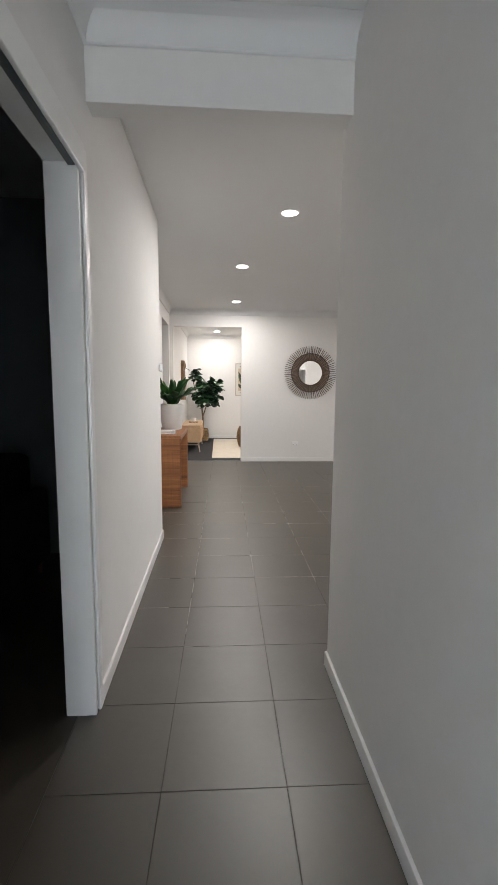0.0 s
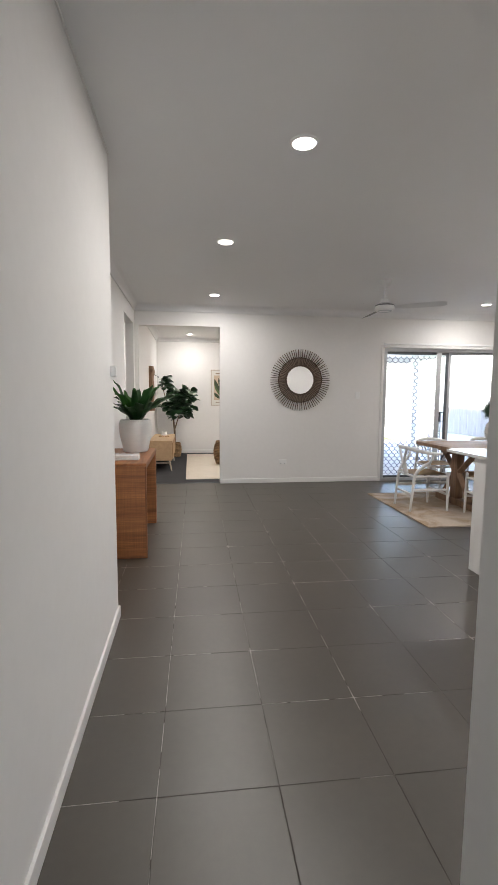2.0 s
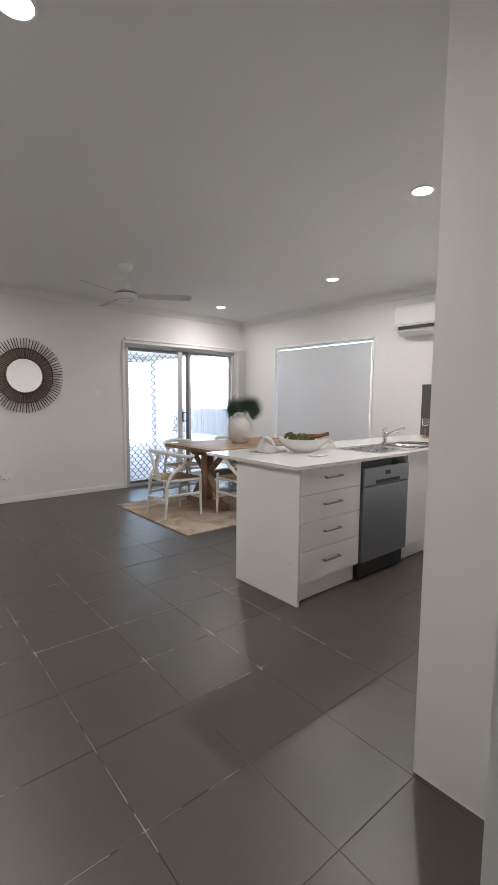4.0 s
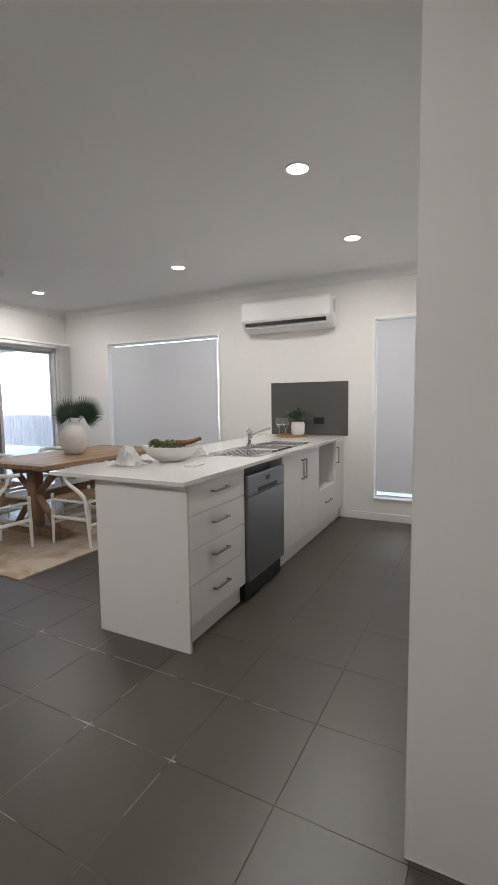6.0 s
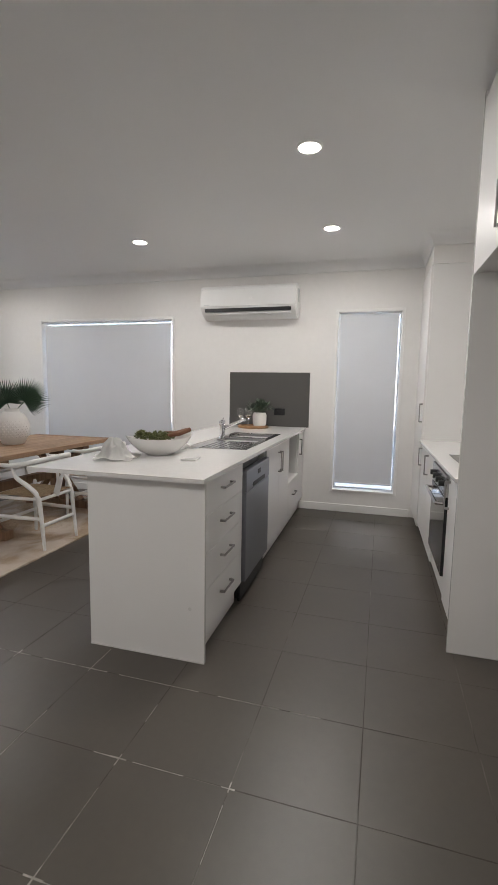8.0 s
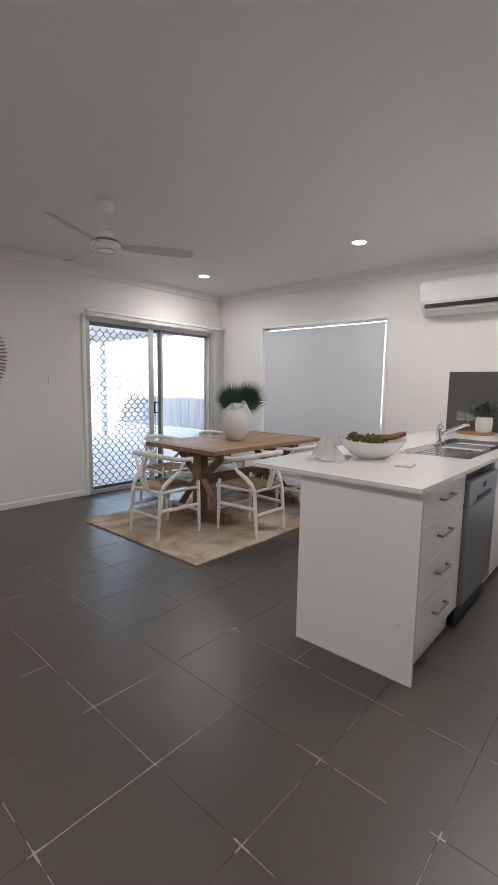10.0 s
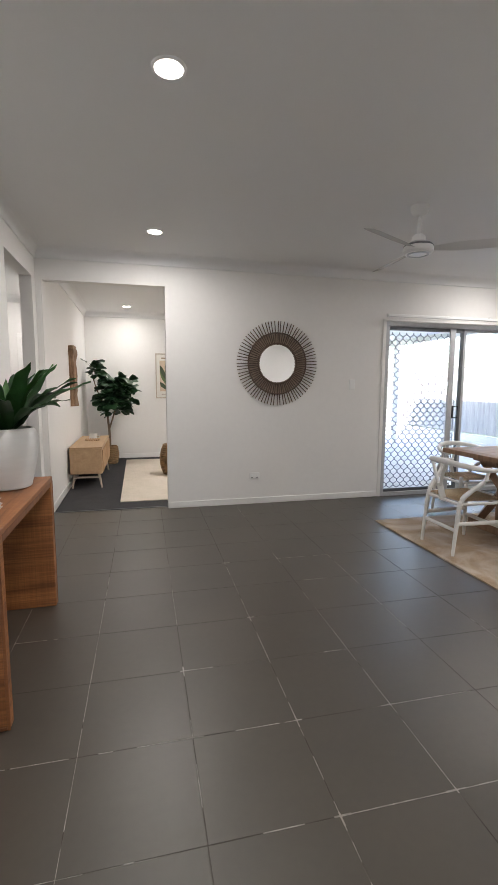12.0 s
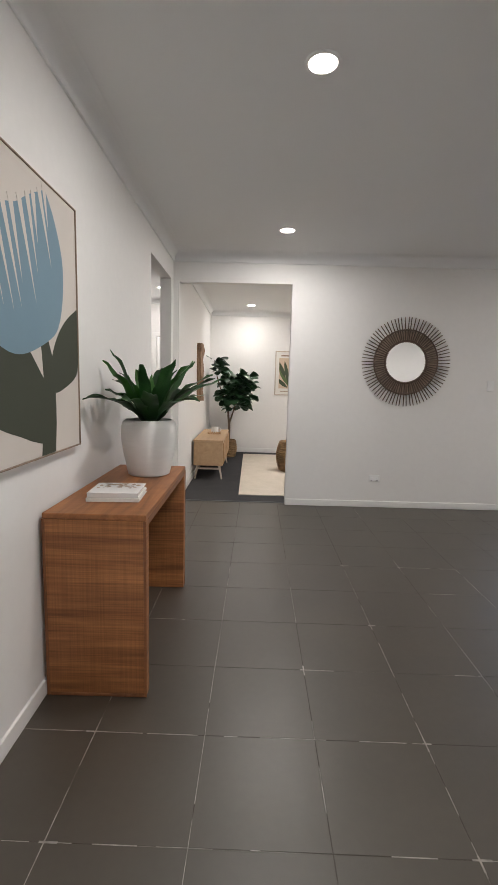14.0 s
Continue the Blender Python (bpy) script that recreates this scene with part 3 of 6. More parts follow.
box(slab, HALL_W - 0.069, HALL_E, -2.6, HALL_END_W, -0.2, -0.0016)
FLOOR = structure("floor", slab, M_GROUT, "dark grey-brown square floor tiles with patchy pale grout", "floor")
structure("threshold_strip", boxed(OP0, OP1, NORTH + 0.062, NORTH + 0.078, 0.0, 0.008, 0.002), M_ALU_DARK, "dark metal carpet trim strip", "trim")


# ---- lights in the ceiling ----
def downlight(x, y, share=1.0):
    d = thing("downlight", "lit round recessed white ceiling downlight", "downlight", (x, y, CEIL), group="ceiling downlights")
    part("trim_ring", lathe(bmesh.new(), [(0.060, -0.002), (0.061, -0.008), (0.068, -0.008), (0.074, -0.004), (0.075, 0.0)], 36), M_WHITE_PL, d)
    part("diffuser", lathe(bmesh.new(), [(0.0, -0.005), (0.060, -0.004)], 32), M_DIFF, d, "glowing white diffuser")
    lamp = bpy.data.lights.new("downlight_lamp", "AREA")
    lamp.shape, lamp.size = "DISK", 0.115
    lamp.energy, lamp.color, lamp.spread = LAMP_WATTS * share, LAMP_COLOR, radians(178)
    lo = new("lamp", lamp)
    lo.parent = d
    lo.location = (0, 0, -0.012)


# the one at (1.35, 9.3) is unseen, added to brighten the living room
for x, y, share in ((0.52, 3.394, 1), (0.232, 4.972, 1), (0.248, 7.042, 1), (2.844, 3.182, 0.9), (4.106, 4.937, 0.85), (4.127, 7.036, 0.9), (4.13, 3.178, 0.85), (-0.075, 10.9, 0.75), (1.35, 9.3, 2.1), (-1.36, 9.6, 1)):
    downlight(x, y, share)


# ---- sliding door, screen, blinds ----
sd = thing("sliding_door", "grey aluminium glass sliding door with diamond grille screen", "sliding door", (0, NORTH, 0), kind="structure")
part("frame_head", boxed(SD0, SD1, -0.01, 0.10, SDT - 0.055, SDT - 0.001, 0.003), M_ALU, sd)
part("frame_jamb", boxed(SD0, SD0 + 0.03, -0.01, 0.10, 0, SDT - 0.055, 0.003), M_ALU, sd)
part("frame_jamb", boxed(SD1 - 0.03, SD1, -0.01, 0.10, 0, SDT - 0.055, 0.003), M_ALU, sd)
part("frame_sill", boxed(SD0 + 0.03, SD1 - 0.03, -0.01, 0.10, -0.01, 0.045, 0.003), M_ALU, sd)
for a, b in ((SD0 - 0.045, SD0 - 0.002), (SD1 + 0.002, SD1 + 0.04)):
    part("architrave", boxed(a, b, -0.018, -0.001, 0, SDT + 0.02, 0.004), M_TRIM, sd)
part("architrave", boxed(SD0 - 0.045, SD1 + 0.04, -0.018, -0.001, SDT + 0.001, SDT + 0.02, 0.004), M_TRIM, sd)
# screen leaf
S0, S1, SY = SD0 + 0.03, 3.93, 0.03
leaf = part("screen_leaf", boxed(S0, S0 + 0.035, SY - 0.012, SY + 0.012, 0.045, SDT - 0.056, 0.003), M_ALU, sd)
MX1 = 4.015    # where the grille ends
part("screen_stile", boxed(S1 - 0.085, S1 - 0.005, SY - 0.034, SY - 0.0125, 0.045, SDT - 0.056, 0.003), M_ALU, leaf, "pale aluminium stile")
part("screen_rail", boxed(S0 + 0.035, MX1, SY - 0.012, SY + 0.012, SDT - 0.10, SDT - 0.056, 0.003), M_ALU_DARK, leaf)
part("screen_rail", boxed(S0 + 0.035, MX1, SY - 0.012, SY + 0.012, 0.045, 0.085, 0.003), M_ALU_DARK, leaf)
bm = bmesh.new()
gx0, gx1, gz0, gz1 = S0 + 0.03, MX1, 0.08, SDT - 0.09
GX, GZ, GJ = 0.096, 0.109, 0.011    # diamond width and height, half a knuckle
cols = int((gx1 - gx0) / GX) + 2
rws = int((gz1 - gz0) / GZ * 2) + 1
for sgn in (1, -1):
    for i in range(cols + 1):
        pts = []
        for k in range(rws + 1):
            u, v = gx0 + (i + (0.5 * sgn if k % 2 else 0.0)) * GX, gz0 + k * GZ / 2
            for dz in (-GJ, GJ):
                if gx0 - 0.001 <= u <= gx1 and gz0 <= v + dz <= gz1:
                    pts.append((u - sgn * 0.0025, SY, v + dz))
        for p, q in zip(pts, pts[1:]):
            if q[2] - p[2] < GZ:
                tube(bm, [p, q], 0.0056, 4)
part("diamond_grille", bm, M_MESHBAR, leaf, "diamond-pattern security grille", smooth=False)
lock = part("lock", boxed(S1 - 0.012, S1 + 0.012, SY - 0.040, SY - 0.013, 0.955, 1.115, 0.004), M_DARK, leaf, "black lock with pull")
part("pull_grip", tube(bmesh.new(), [(S1, SY - 0.032, 0.965), (S1 + 0.075, SY - 0.034, 0.965), (S1 + 0.075, SY - 0.034, 1.105), (S1, SY - 0.032, 1.105)], 0.009, 8), M_DARK, lock)
# sliding glass leaf behind the screen, fixed glass leaf beside it
for a, b, yy in ((4.06, SD1 - 0.03, 0.075),):
    part("screen_edge", boxed(MX1, MX1 + 0.044, SY - 0.014, SY + 0.014, 0.045, SDT - 0.056, 0.003), M_ALU_DARK, leaf, "dark aluminium stile")
    pane_leaf = part("glass_leaf", boxed(a, a + 0.07, yy - 0.015, yy + 0.015, 0.045, SDT - 0.056, 0.003), M_ALU, sd)
    part("stile", boxed(b - 0.022, b, yy - 0.015, yy + 0.015, 0.045, SDT - 0.056, 0.003), M_ALU, pane_leaf)
    part("rail", boxed(a + 0.07, b - 0.022, yy - 0.015, yy + 0.015, SDT - 0.085, SDT - 0.056, 0.003), M_ALU, pane_leaf)
    part("rail", boxed(a + 0.07, b - 0.022, yy - 0.015, yy + 0.015, 0.045, 0.11, 0.003), M_ALU, pane_leaf)
    g = part("pane", boxed(a + 0.07, b - 0.022, yy - 0.003, yy + 0.003, 0.11, SDT - 0.085), M_GLASS, pane_leaf, "clear glass pane", smooth=False)
    g.visible_shadow = False

track = thing("curtain_track", "slim white vertical blind track above the sliding door", "blind track", (0, NORTH, 2.155), kind="structure")
part("rail", boxed(2.90, EAST - 0.012, -0.135, -0.095, 0.0, 0.028, 0.004), M_WHITE_PL, track)
for x in (3.1, 3.7, 4.3, 4.9):
    part("bracket", boxed(x, x + 0.03, -0.12, -0.001, 0.028, 0.036, 0.001), M_WHITE_PL, track)
vb = thing("vertical_blind", "white fabric vertical blind drawn back beside the door", "blind", (0, NORTH, 0))
for i in range(5):
    x = 4.978 + i * 0.0255
    bm = bmesh.new()
    pts = [(x - 0.040 + 0.084 * k / 6, -0.116 + 0.0022 * i - 0.014 * k / 6 - 0.003 * math.sin(k / 6 * math.pi)) for k in range(7)]
    ring0 = [bm.verts.new((px, py, 0.03)) for px, py in pts]
    ring1 = [bm.verts.new((px, py, 2.152)) for px, py in pts]
    for k in range(6):
        bm.faces.new((ring0[k], ring0[k + 1], ring1[k + 1], ring1[k]))
    bmesh.ops.solidify(bm, geom=list(bm.faces), thickness=0.0012)
    part("slat", bm, M_VBLIND, vb)


def window(name, y0, y1, z0, z1, blind_z, gap_l, gap_r, gap_top):
    """A window in the east wall, with its frame, glass and lowered roller blind."""
    wn_ = thing(name, "white-framed window with a lowered roller blind", "window", (EAST, 0, 0), kind="structure")
    fr = 0.014
    part("window_frame", boxed(0.09, 0.15, y0, y1, z0, z0 + fr, 0.003), M_WHITE_PL, wn_)
    part("window_frame", boxed(0.09, 0.15, y0, y1, z1 - fr, z1, 0.003), M_WHITE_PL, wn_)
    part("window_frame", boxed(0.09, 0.15, y0, y0 + fr, z0 + fr, z1 - fr, 0.003), M_WHITE_PL, wn_)
    part("window_frame", boxed(0.09, 0.15, y1 - fr, y1, z0 + fr, z1 - fr, 0.003), M_WHITE_PL, wn_)
    g = part("pane", boxed(0.118, 0.124, y0 + fr, y1 - fr, z0 + fr, z1 - fr), M_GLASS, wn_, smooth=False)
    g.visible_shadow = False
    a = 0.03
    part("architrave", boxed(-0.012, -0.001, y0 - a, y0 - 0.001, z0 - a, z1 + a, 0.003), M_TRIM, wn_)
    part("architrave", boxed(-0.012, -0.001, y1 + 0.001, y1 + a, z0 - a, z1 + a, 0.003), M_TRIM, wn_)
    part("architrave", boxed(-0.012, -0.001, y0, y1, z1 + 0.001, z1 + a, 0.003), M_TRIM, wn_)
    part("window_sill", boxed(-0.02, 0.09, y0, y1, z0 - 0.02, z0 - 0.001, 0.004), M_TRIM, wn_)
    bl = thing("roller_blind", "pale grey fabric roller blind lowered over a window", "blind", (EAST, 0, 0), group="roller blinds")
    c0, c1 = y0 + gap_r, y1 - gap_l
    part("roller_tube", tube(bmesh.new(), [(0.045, c0 - 0.004, z1 - gap_top - 0.012), (0.045, c1 + 0.004, z1 - gap_top - 0.012)], 0.013, 14), M_BLIND, bl)
    part("fabric", boxed(0.027, 0.0285, c0, c1, blind_z, z1 - gap_top - 0.012), M_BLIND, bl, smooth=False)
    part("bottom_bar", boxed(0.021, 0.034, c0, c1, blind_z - 0.018, blind_z, 0.004), M_BLIND, bl)
    for y in (y0 + 0.002, y1 - 0.012):
        part("bracket", boxed(0.02, 0.07, y, y + 0.01, z1 - gap_top - 0.05, z1 - 0.002, 0.002), M_WHITE_PL, bl)
    chain = bmesh.new()
    tube(chain, [(0.03, c0 - 0.008, z1 - 0.06), (0.03, c0 - 0.008, z0 + 0.55), (0.04, c0 - 0.009, z0 + 0.55), (0.04, c0 - 0.009, z1 - 0.06)], 0.0015, 5)
    part("pull_chain", chain, M_WHITE_PL, bl)


window("window_1", BW[0], BW[1], BW[2], BW[3], 0.43, 0.022, 0.028, 0.035)
window("window_2", NW[0], NW[1], NW[2], NW[3], 0.335, 0.018, 0.026, 0.020)


# ---- kitchen peninsula ----
PX0, PX1 = 2.098, EAST - 0.003     # along x
PY0, PY1 = 3.515, 4.132            # cabinet depth
BZ = 0.896                         # underside of the stone
SX0, SX1, SY0, SY1 = 3.523, 4.222, 3.625, 3.995  # cut-out for the sink bowls
bm = bmesh.new()
gx, gy = (2.062, SX0, SX1, EAST - 0.002), (3.496, SY0, SY1, 4.462)
for i in range(3):
    for j in range(3):
        if (i, j) != (1, 1):
            box(bm, gx[i], gx[i + 1], gy[j], gy[j + 1], BZ, BZ + 0.022)
bmesh.ops.remove_doubles(bm, verts=bm.verts, dist=0.0005)
inner = {}
for f in bm.faces:
    inner.setdefault(tuple(round(q, 3) for q in f.calc_center_median()), []).append(f)
bmesh.ops.delete(bm, geom=[f for fs in inner.values() if len(fs) > 1 for f in fs], context="FACES_ONLY")
single("benchtop", bm, M_STONE, "white engineered stone benchtop with a breakfast overhang", "benchtop", smooth=False)


def handle(parent, x0, z0, x1, z1, y, out=-0.03):
    """A flat bar handle on two posts, on a front that faces -y (out < 0) or +y."""
    bm = bmesh.new()
    r = 0.0055
    ya, yb = sorted((y + out, y + out * 0.72))
    yc, yd = sorted((y + out * 0.72, y))
    if abs(x1 - x0) > abs(z1 - z0):
        box(bm, x0, x1, ya, yb, z0 - r, z0 + r, 0.0015, 1)
        for x in (x0, x1 - 0.012):
            box(bm, x, x + 0.012, yc, yd, z0 - r, z0 + r)
    else:
        box(bm, x0 - r, x0 + r, ya, yb, z0, z1, 0.0015, 1)
        for z in (z0, z1 - 0.012):
            box(bm, x0 - r, x0 + r, yc, yd, z, z + 0.012)
    return part("handle", bm, M_HANDLE, parent, "satin metal bar handle")


ep = thing("end_panel", "tall white laminate end panel of the peninsula", "panel", (PX0, PY0 - 0.012, 0.001))
part("board", boxed(0, 0.018, 0.0012, PY1 - PY0 + 0.0108, 0.0, BZ - 0.002, 0.0008), M_CABINET, ep)
part("edge_band", boxed(0.0003, 0.0177, 0.0, 0.0012, 0.0, BZ - 0.002), M_STONE, ep, smooth=False)
part("edge_band", boxed(0.0003, 0.0177, PY1 - PY0 + 0.0108, PY1 - PY0 + 0.012, 0.0, BZ - 0.002), M_STONE, ep, smooth=False)
part("floor_bead", boxed(-0.004, -0.0002, 0, PY1 - PY0 + 0.012, 0, 0.005, 0.001), M_STONE, ep, "pale silicone bead at the floor")
part("screw_cap", lathe(bmesh.new(), [(0.0, 0.0), (0.008, 0.0), (0.009, -0.0006)], 18), M_STONE, ep).matrix_basis = pose(-0.0006, 0.075, 0.27, 0, -90, 0)
single("back_panel", boxed(PX0 + 0.0185, PX1, PY1 - 0.018, PY1, 0.001, BZ - 0.001, 0.001), M_CABINET, "white laminate back panel under the breakfast bar", "panel")


def base_unit(x0, x1, label, fronts, niche=None):
    """One base cabinet of the peninsula facing -y; fronts: (x0, x1, z0, z1, handle kind)."""
    c = thing("base_cabinet", label, "cabinet", (0, 0, 0), group="peninsula cabinets")
    bm = bmesh.new()
    if niche:
        n0, n1 = niche
        box(bm, x0, x0 + 0.018, PY0 + 0.02, PY1 - 0.0185, 0.12, BZ - 0.001)
        box(bm, x1 - 0.018, x1, PY0 + 0.02, PY1 - 0.0185, 0.12, BZ - 0.001)
        box(bm, x0 + 0.018, x1 - 0.018, PY1 - 0.04, PY1 - 0.0185, 0.12, BZ - 0.001)
        box(bm, x0 + 0.018, x1 - 0.018, PY0 + 0.02, PY1 - 0.04, 0.12, n0)
        box(bm, x0 + 0.018, x1 - 0.018, PY0 + 0.02, PY1 - 0.04, n1, BZ - 0.001)
    else:
        box(bm, x0, x1, PY0 + 0.02, PY1 - 0.0185, 0.12, BZ - 0.03)
    part("body", bm, M_CABINET, c, smooth=False)
    part("kickboard", boxed(x0, x1, PY0 + 0.045, PY0 + 0.06, 0.001, 0.12), M_CABINET, c, smooth=False)
    for a, b, z0, z1, kind in fronts:
        d = part("door" if kind.startswith("v") else "drawer_front", boxed(a + 0.0015, b - 0.0015, PY0, PY0 + 0.018, z0, z1, 0.0012), M_CABINET, c)
        if kind == "h":
            m = (a + b) / 2
            handle(d, m - 0.085, (z0 + z1) / 2 + 0.015, m + 0.085, (z0 + z1) / 2 + 0.015, PY0)
        elif kind == "vl":
            handle(d, a + 0.035, z1 - 0.24, a + 0.035, z1 - 0.07, PY0)
        elif kind == "vr":
            handle(d, b - 0.035, z1 - 0.24, b - 0.035, z1 - 0.07, PY0)
    return c


FT = BZ - 0.005
base_unit(PX0 + 0.0185, 2.755, "white four-drawer base cabinet with bar handles",
          [(PX0 + 0.0185, 2.755, FT - 0.168, FT, "h"), (PX0 + 0.0185, 2.755, FT - 0.352, FT - 0.171, "h"),
           (PX0 + 0.0185, 2.755, FT - 0.541, FT - 0.355, "h"), (PX0 + 0.0185, 2.755, 0.135, FT - 0.544, "h")])
base_unit(3.385, 4.29, "white double-door sink base cabinet", [(3.385, 3.84, 0.135, FT, "vr"), (3.84, 4.29, 0.135, FT, "vl")], (0.14, BZ - 0.004))
base_unit(4.291, 4.85, "white base cabinet with open microwave niche above a drawer", [(4.291, 4.85, 0.135, 0.455, "h")], (0.46, BZ - 0.02))
base_unit(4.851, PX1, "narrow white single-door base cabinet", [(4.851, PX1, 0.135, FT, "vl")])

dw = thing("dishwasher", "stainless steel dishwasher built under the bench", "dishwasher", (2.762, PY0, 0))
part("body", boxed(0.003, 0.43, 0.02, 0.575, 0.02, BZ - 0.012, 0.002), M_DARK, dw)
part("tub", boxed(0.43, 0.612, 0.02, 0.575, 0.02, 0.69, 0.002), M_DARK, dw)
dd = part("door", boxed(0.006, 0.608, -0.022, 0.02, 0.135, 0.70, 0.006), M_DW, dw)
cp = part("control_panel", boxed(0.006, 0.608, -0.024, 0.02, 0.703, 0.838, 0.006), M_DW, dw)
part("handle_recess", boxed(0.15, 0.47, -0.0265, -0.0235, 0.714, 0.742, 0.001), M_DARK, cp, "dark recessed grip")
part("display", boxed(0.27, 0.34, -0.0262, -0.0235, 0.775, 0.806, 0.001), M_DARK, cp, "small dark display")
part("kick_plate", boxed(0.006, 0.608, 0.012, 0.03, 0.005, 0.125, 0.002), M_DARK, dw)

# sink let into the bench
sk = thing("sink", "stainless steel double bowl sink with drainer", "sink", (3.09, 3.59, BZ + 0.022))


def bowl(x0, x1, y0, y1, depth):
    bm = bmesh.new()
    box(bm, x0, x1, y0, y1, -depth, 0.001, 0.03, 4)
    top = [f for f in bm.faces if f.normal.z > 0.9 and f.calc_center_median().z > -0.002]
    bmesh.ops.delete(bm, geom=top, context="FACES")
    return bm


rim = bmesh.new()
L, D = 1.17, 0.45
box(rim, 0, L, 0, 0.05, 0.0005, 0.004, 0.001, 1)
box(rim, 0, L, D - 0.06, D, 0.0005, 0.004, 0.001, 1)
for a, b in ((0, 0.445), (0.765, 0.80), (1.12, L)):
    box(rim, a, b, 0.05, D - 0.06, 0.0005, 0.004, 0.001, 1)
part("rim", rim, M_STEEL, sk)
for a, b in ((0.44, 0.772), (0.793, 1.126)):
    bw = bowl(a, b, 0.04, D - 0.05, 0.17)
    bowl_ob = part("bowl", bw, M_STEEL, sk, "deep steel sink bowl")
    part("drain", lathe(bmesh.new(), [(0.0, -0.166), (0.03, -0.166), (0.04, -0.169)], 20, ((a + b) / 2, 0.2, 0)), M_CHROME, bowl_ob)
for i in range(7):
    part("drainer_rib", boxed(0.05, 0.40, 0.075 + i * 0.042, 0.087 + i * 0.042, 0.004, 0.0075, 0.001), M_STEEL, sk)
tap = thing("mixer_tap", "chrome single-lever kitchen mixer tap", "tap", (3.80, 4.008, BZ + 0.026))
part("body", lathe(bmesh.new(), [(0.0, 0.0), (0.028, 0.0), (0.028, 0.01), (0.022, 0.014), (0.022, 0.10), (0.026, 0.105), (0.026, 0.135), (0.02, 0.142), (0.0, 0.143)], 20), M_CHROME, tap)
part("spout", tube(bmesh.new(), [(0, -0.015, 0.075), (0.0, -0.10, 0.115), (0.0, -0.19, 0.155), (0, -0.20, 0.155), (0, -0.205, 0.145)], [0.014, 0.013, 0.012, 0.012, 0.012], 12), M_CHROME, tap)
part("lever", tube(bmesh.new(), [(0, 0.0, 0.142), (0.02, 0.005, 0.150), (0.085, 0.02, 0.158)], [0.008, 0.008, 0.006], 8, 0.6), M_CHROME, tap)

# splashback and power point
sp = thing("splashback", "dark grey glass splashback panel above the bench", "splashback", (EAST, 0, 0), kind="structure")
part("glass_panel", boxed(-0.007, -0.001, 3.464, 4.387, BZ + 0.023, 1.523, 0.001), M_SPLASH, sp)
po = thing("power_point", "black double power outlet on the splashback", "power outlet", (EAST - 0.007, 3.795, 1.085))
part("plate", boxed(-0.009, 0.0, -0.06, 0.06, -0.037, 0.037, 0.003), M_DARK, po)
for y in (-0.03, 0.03):
    part("rocker", boxed(-0.012, -0.009, y - 0.008, y + 0.008, 0.008, 0.024, 0.001), M_DARK, po)


def plate(x, z, label, cat, w=0.058, h=0.036, rockers=2):
    p = thing(cat.replace(" ", "_"), label, cat, (x, NORTH, z))
    part("plate", boxed(-w, w, -0.012, -0.0005, -h, h, 0.005), M_WHITE_PL, p)
    for k in range(rockers):
        xx = (k - (rockers - 1) / 2) * 0.06
        part("rocker", boxed(xx - 0.007, xx + 0.007, -0.016, -0.012, -0.012, 0.012, 0.0015), M_WHITE_PL, p)
    if "outlet" in cat:
        for xx in (-0.03, 0.03):
            part("socket_slots", boxed(xx - 0.008, xx + 0.008, -0.0126, -0.0115, -0.026, -0.018), M_DARK, p)


plate(1.35, 0.328, "white double power outlet low on the wall", "power outlet")
plate(2.535, 1.37, "white light switch plate on the wall", "light switch", 0.036, 0.058, 1)
hs = thing("wall_sensor", "small white sensor box at the hallway corner", "sensor", (HALL_W, 3.60, 1.482))
part("case", boxed(0.0005, 0.028, -0.032, 0.032, -0.030, 0.030, 0.005), M_WHITE_PL, hs)
part("face_plate", boxed(0.028, 0.031, -0.022, 0.022, -0.018, 0.018, 0.001), M_TRIM, hs)

# split system on the east wall
ac = thing("air_conditioner", "white wall-mounted split air conditioner", "air conditioner", (EAST, 0, 0))
bm = bmesh.new()
prof = [(0.0, 2.105), (-0.10, 2.11), (-0.165, 2.155), (-0.20, 2.195), (-0.212, 2.23), (-0.216, 2.32), (-0.212, 2.395), (-0.195, 2.432), (-0.15, 2.445), (0.0, 2.445)]
ya, yb = 3.600, 4.674
r0 = [bm.verts.new((x, ya, z)) for x, z in prof]
r1 = [bm.verts.new((x, yb, z)) for x, z in prof]
for k in range(len(prof)):
    j = (k + 1) % len(prof)
    bm.faces.new((r0[k], r0[j], r1[j], r1[k]))
bm.faces.new(r0)
bm.faces.new(r1[::-1])
bmesh.ops.bevel(bm, geom=[e for e in bm.edges if abs(e.verts[0].co.y - e.verts[1].co.y) < 0.01], offset=0.012, segments=3, affect="EDGES")
part("casing", bm, M_WHITE_PL, ac)
part("air_outlet", boxed(-0.203, -0.120, ya + 0.06, yb - 0.05, 2.168, 2.206, 0.002), M_DARK, ac, "dark open air outlet", smooth=False)
part("louvre", boxed(-0.196, -0.12, ya + 0.065, yb - 0.065, 2.143, 2.153, 0.003), M_WHITE_PL, ac)
part("front_panel", boxed(-0.2205, -0.2115, ya + 0.010, yb - 0.010, 2.222, 2.405, 0.003), M_WHITE_GLOSS, ac, "glossy white front panel")
part("badge", boxed(-0.2215, -0.220, yb - 0.11, yb - 0.05, 2.236, 2.243), M_ALU, ac)
for y in (4.085, 4.103):
    part("indicator", boxed(-0.2215, -0.220, y, y + 0.010, 2.292, 2.312), M_WHITE_PL, ac)
part("side_grille", boxed(-0.13, -0.06, ya - 0.003, ya + 0.004, 2.26, 2.40, 0.001), M_ALU, ac, "grey slotted side vent")


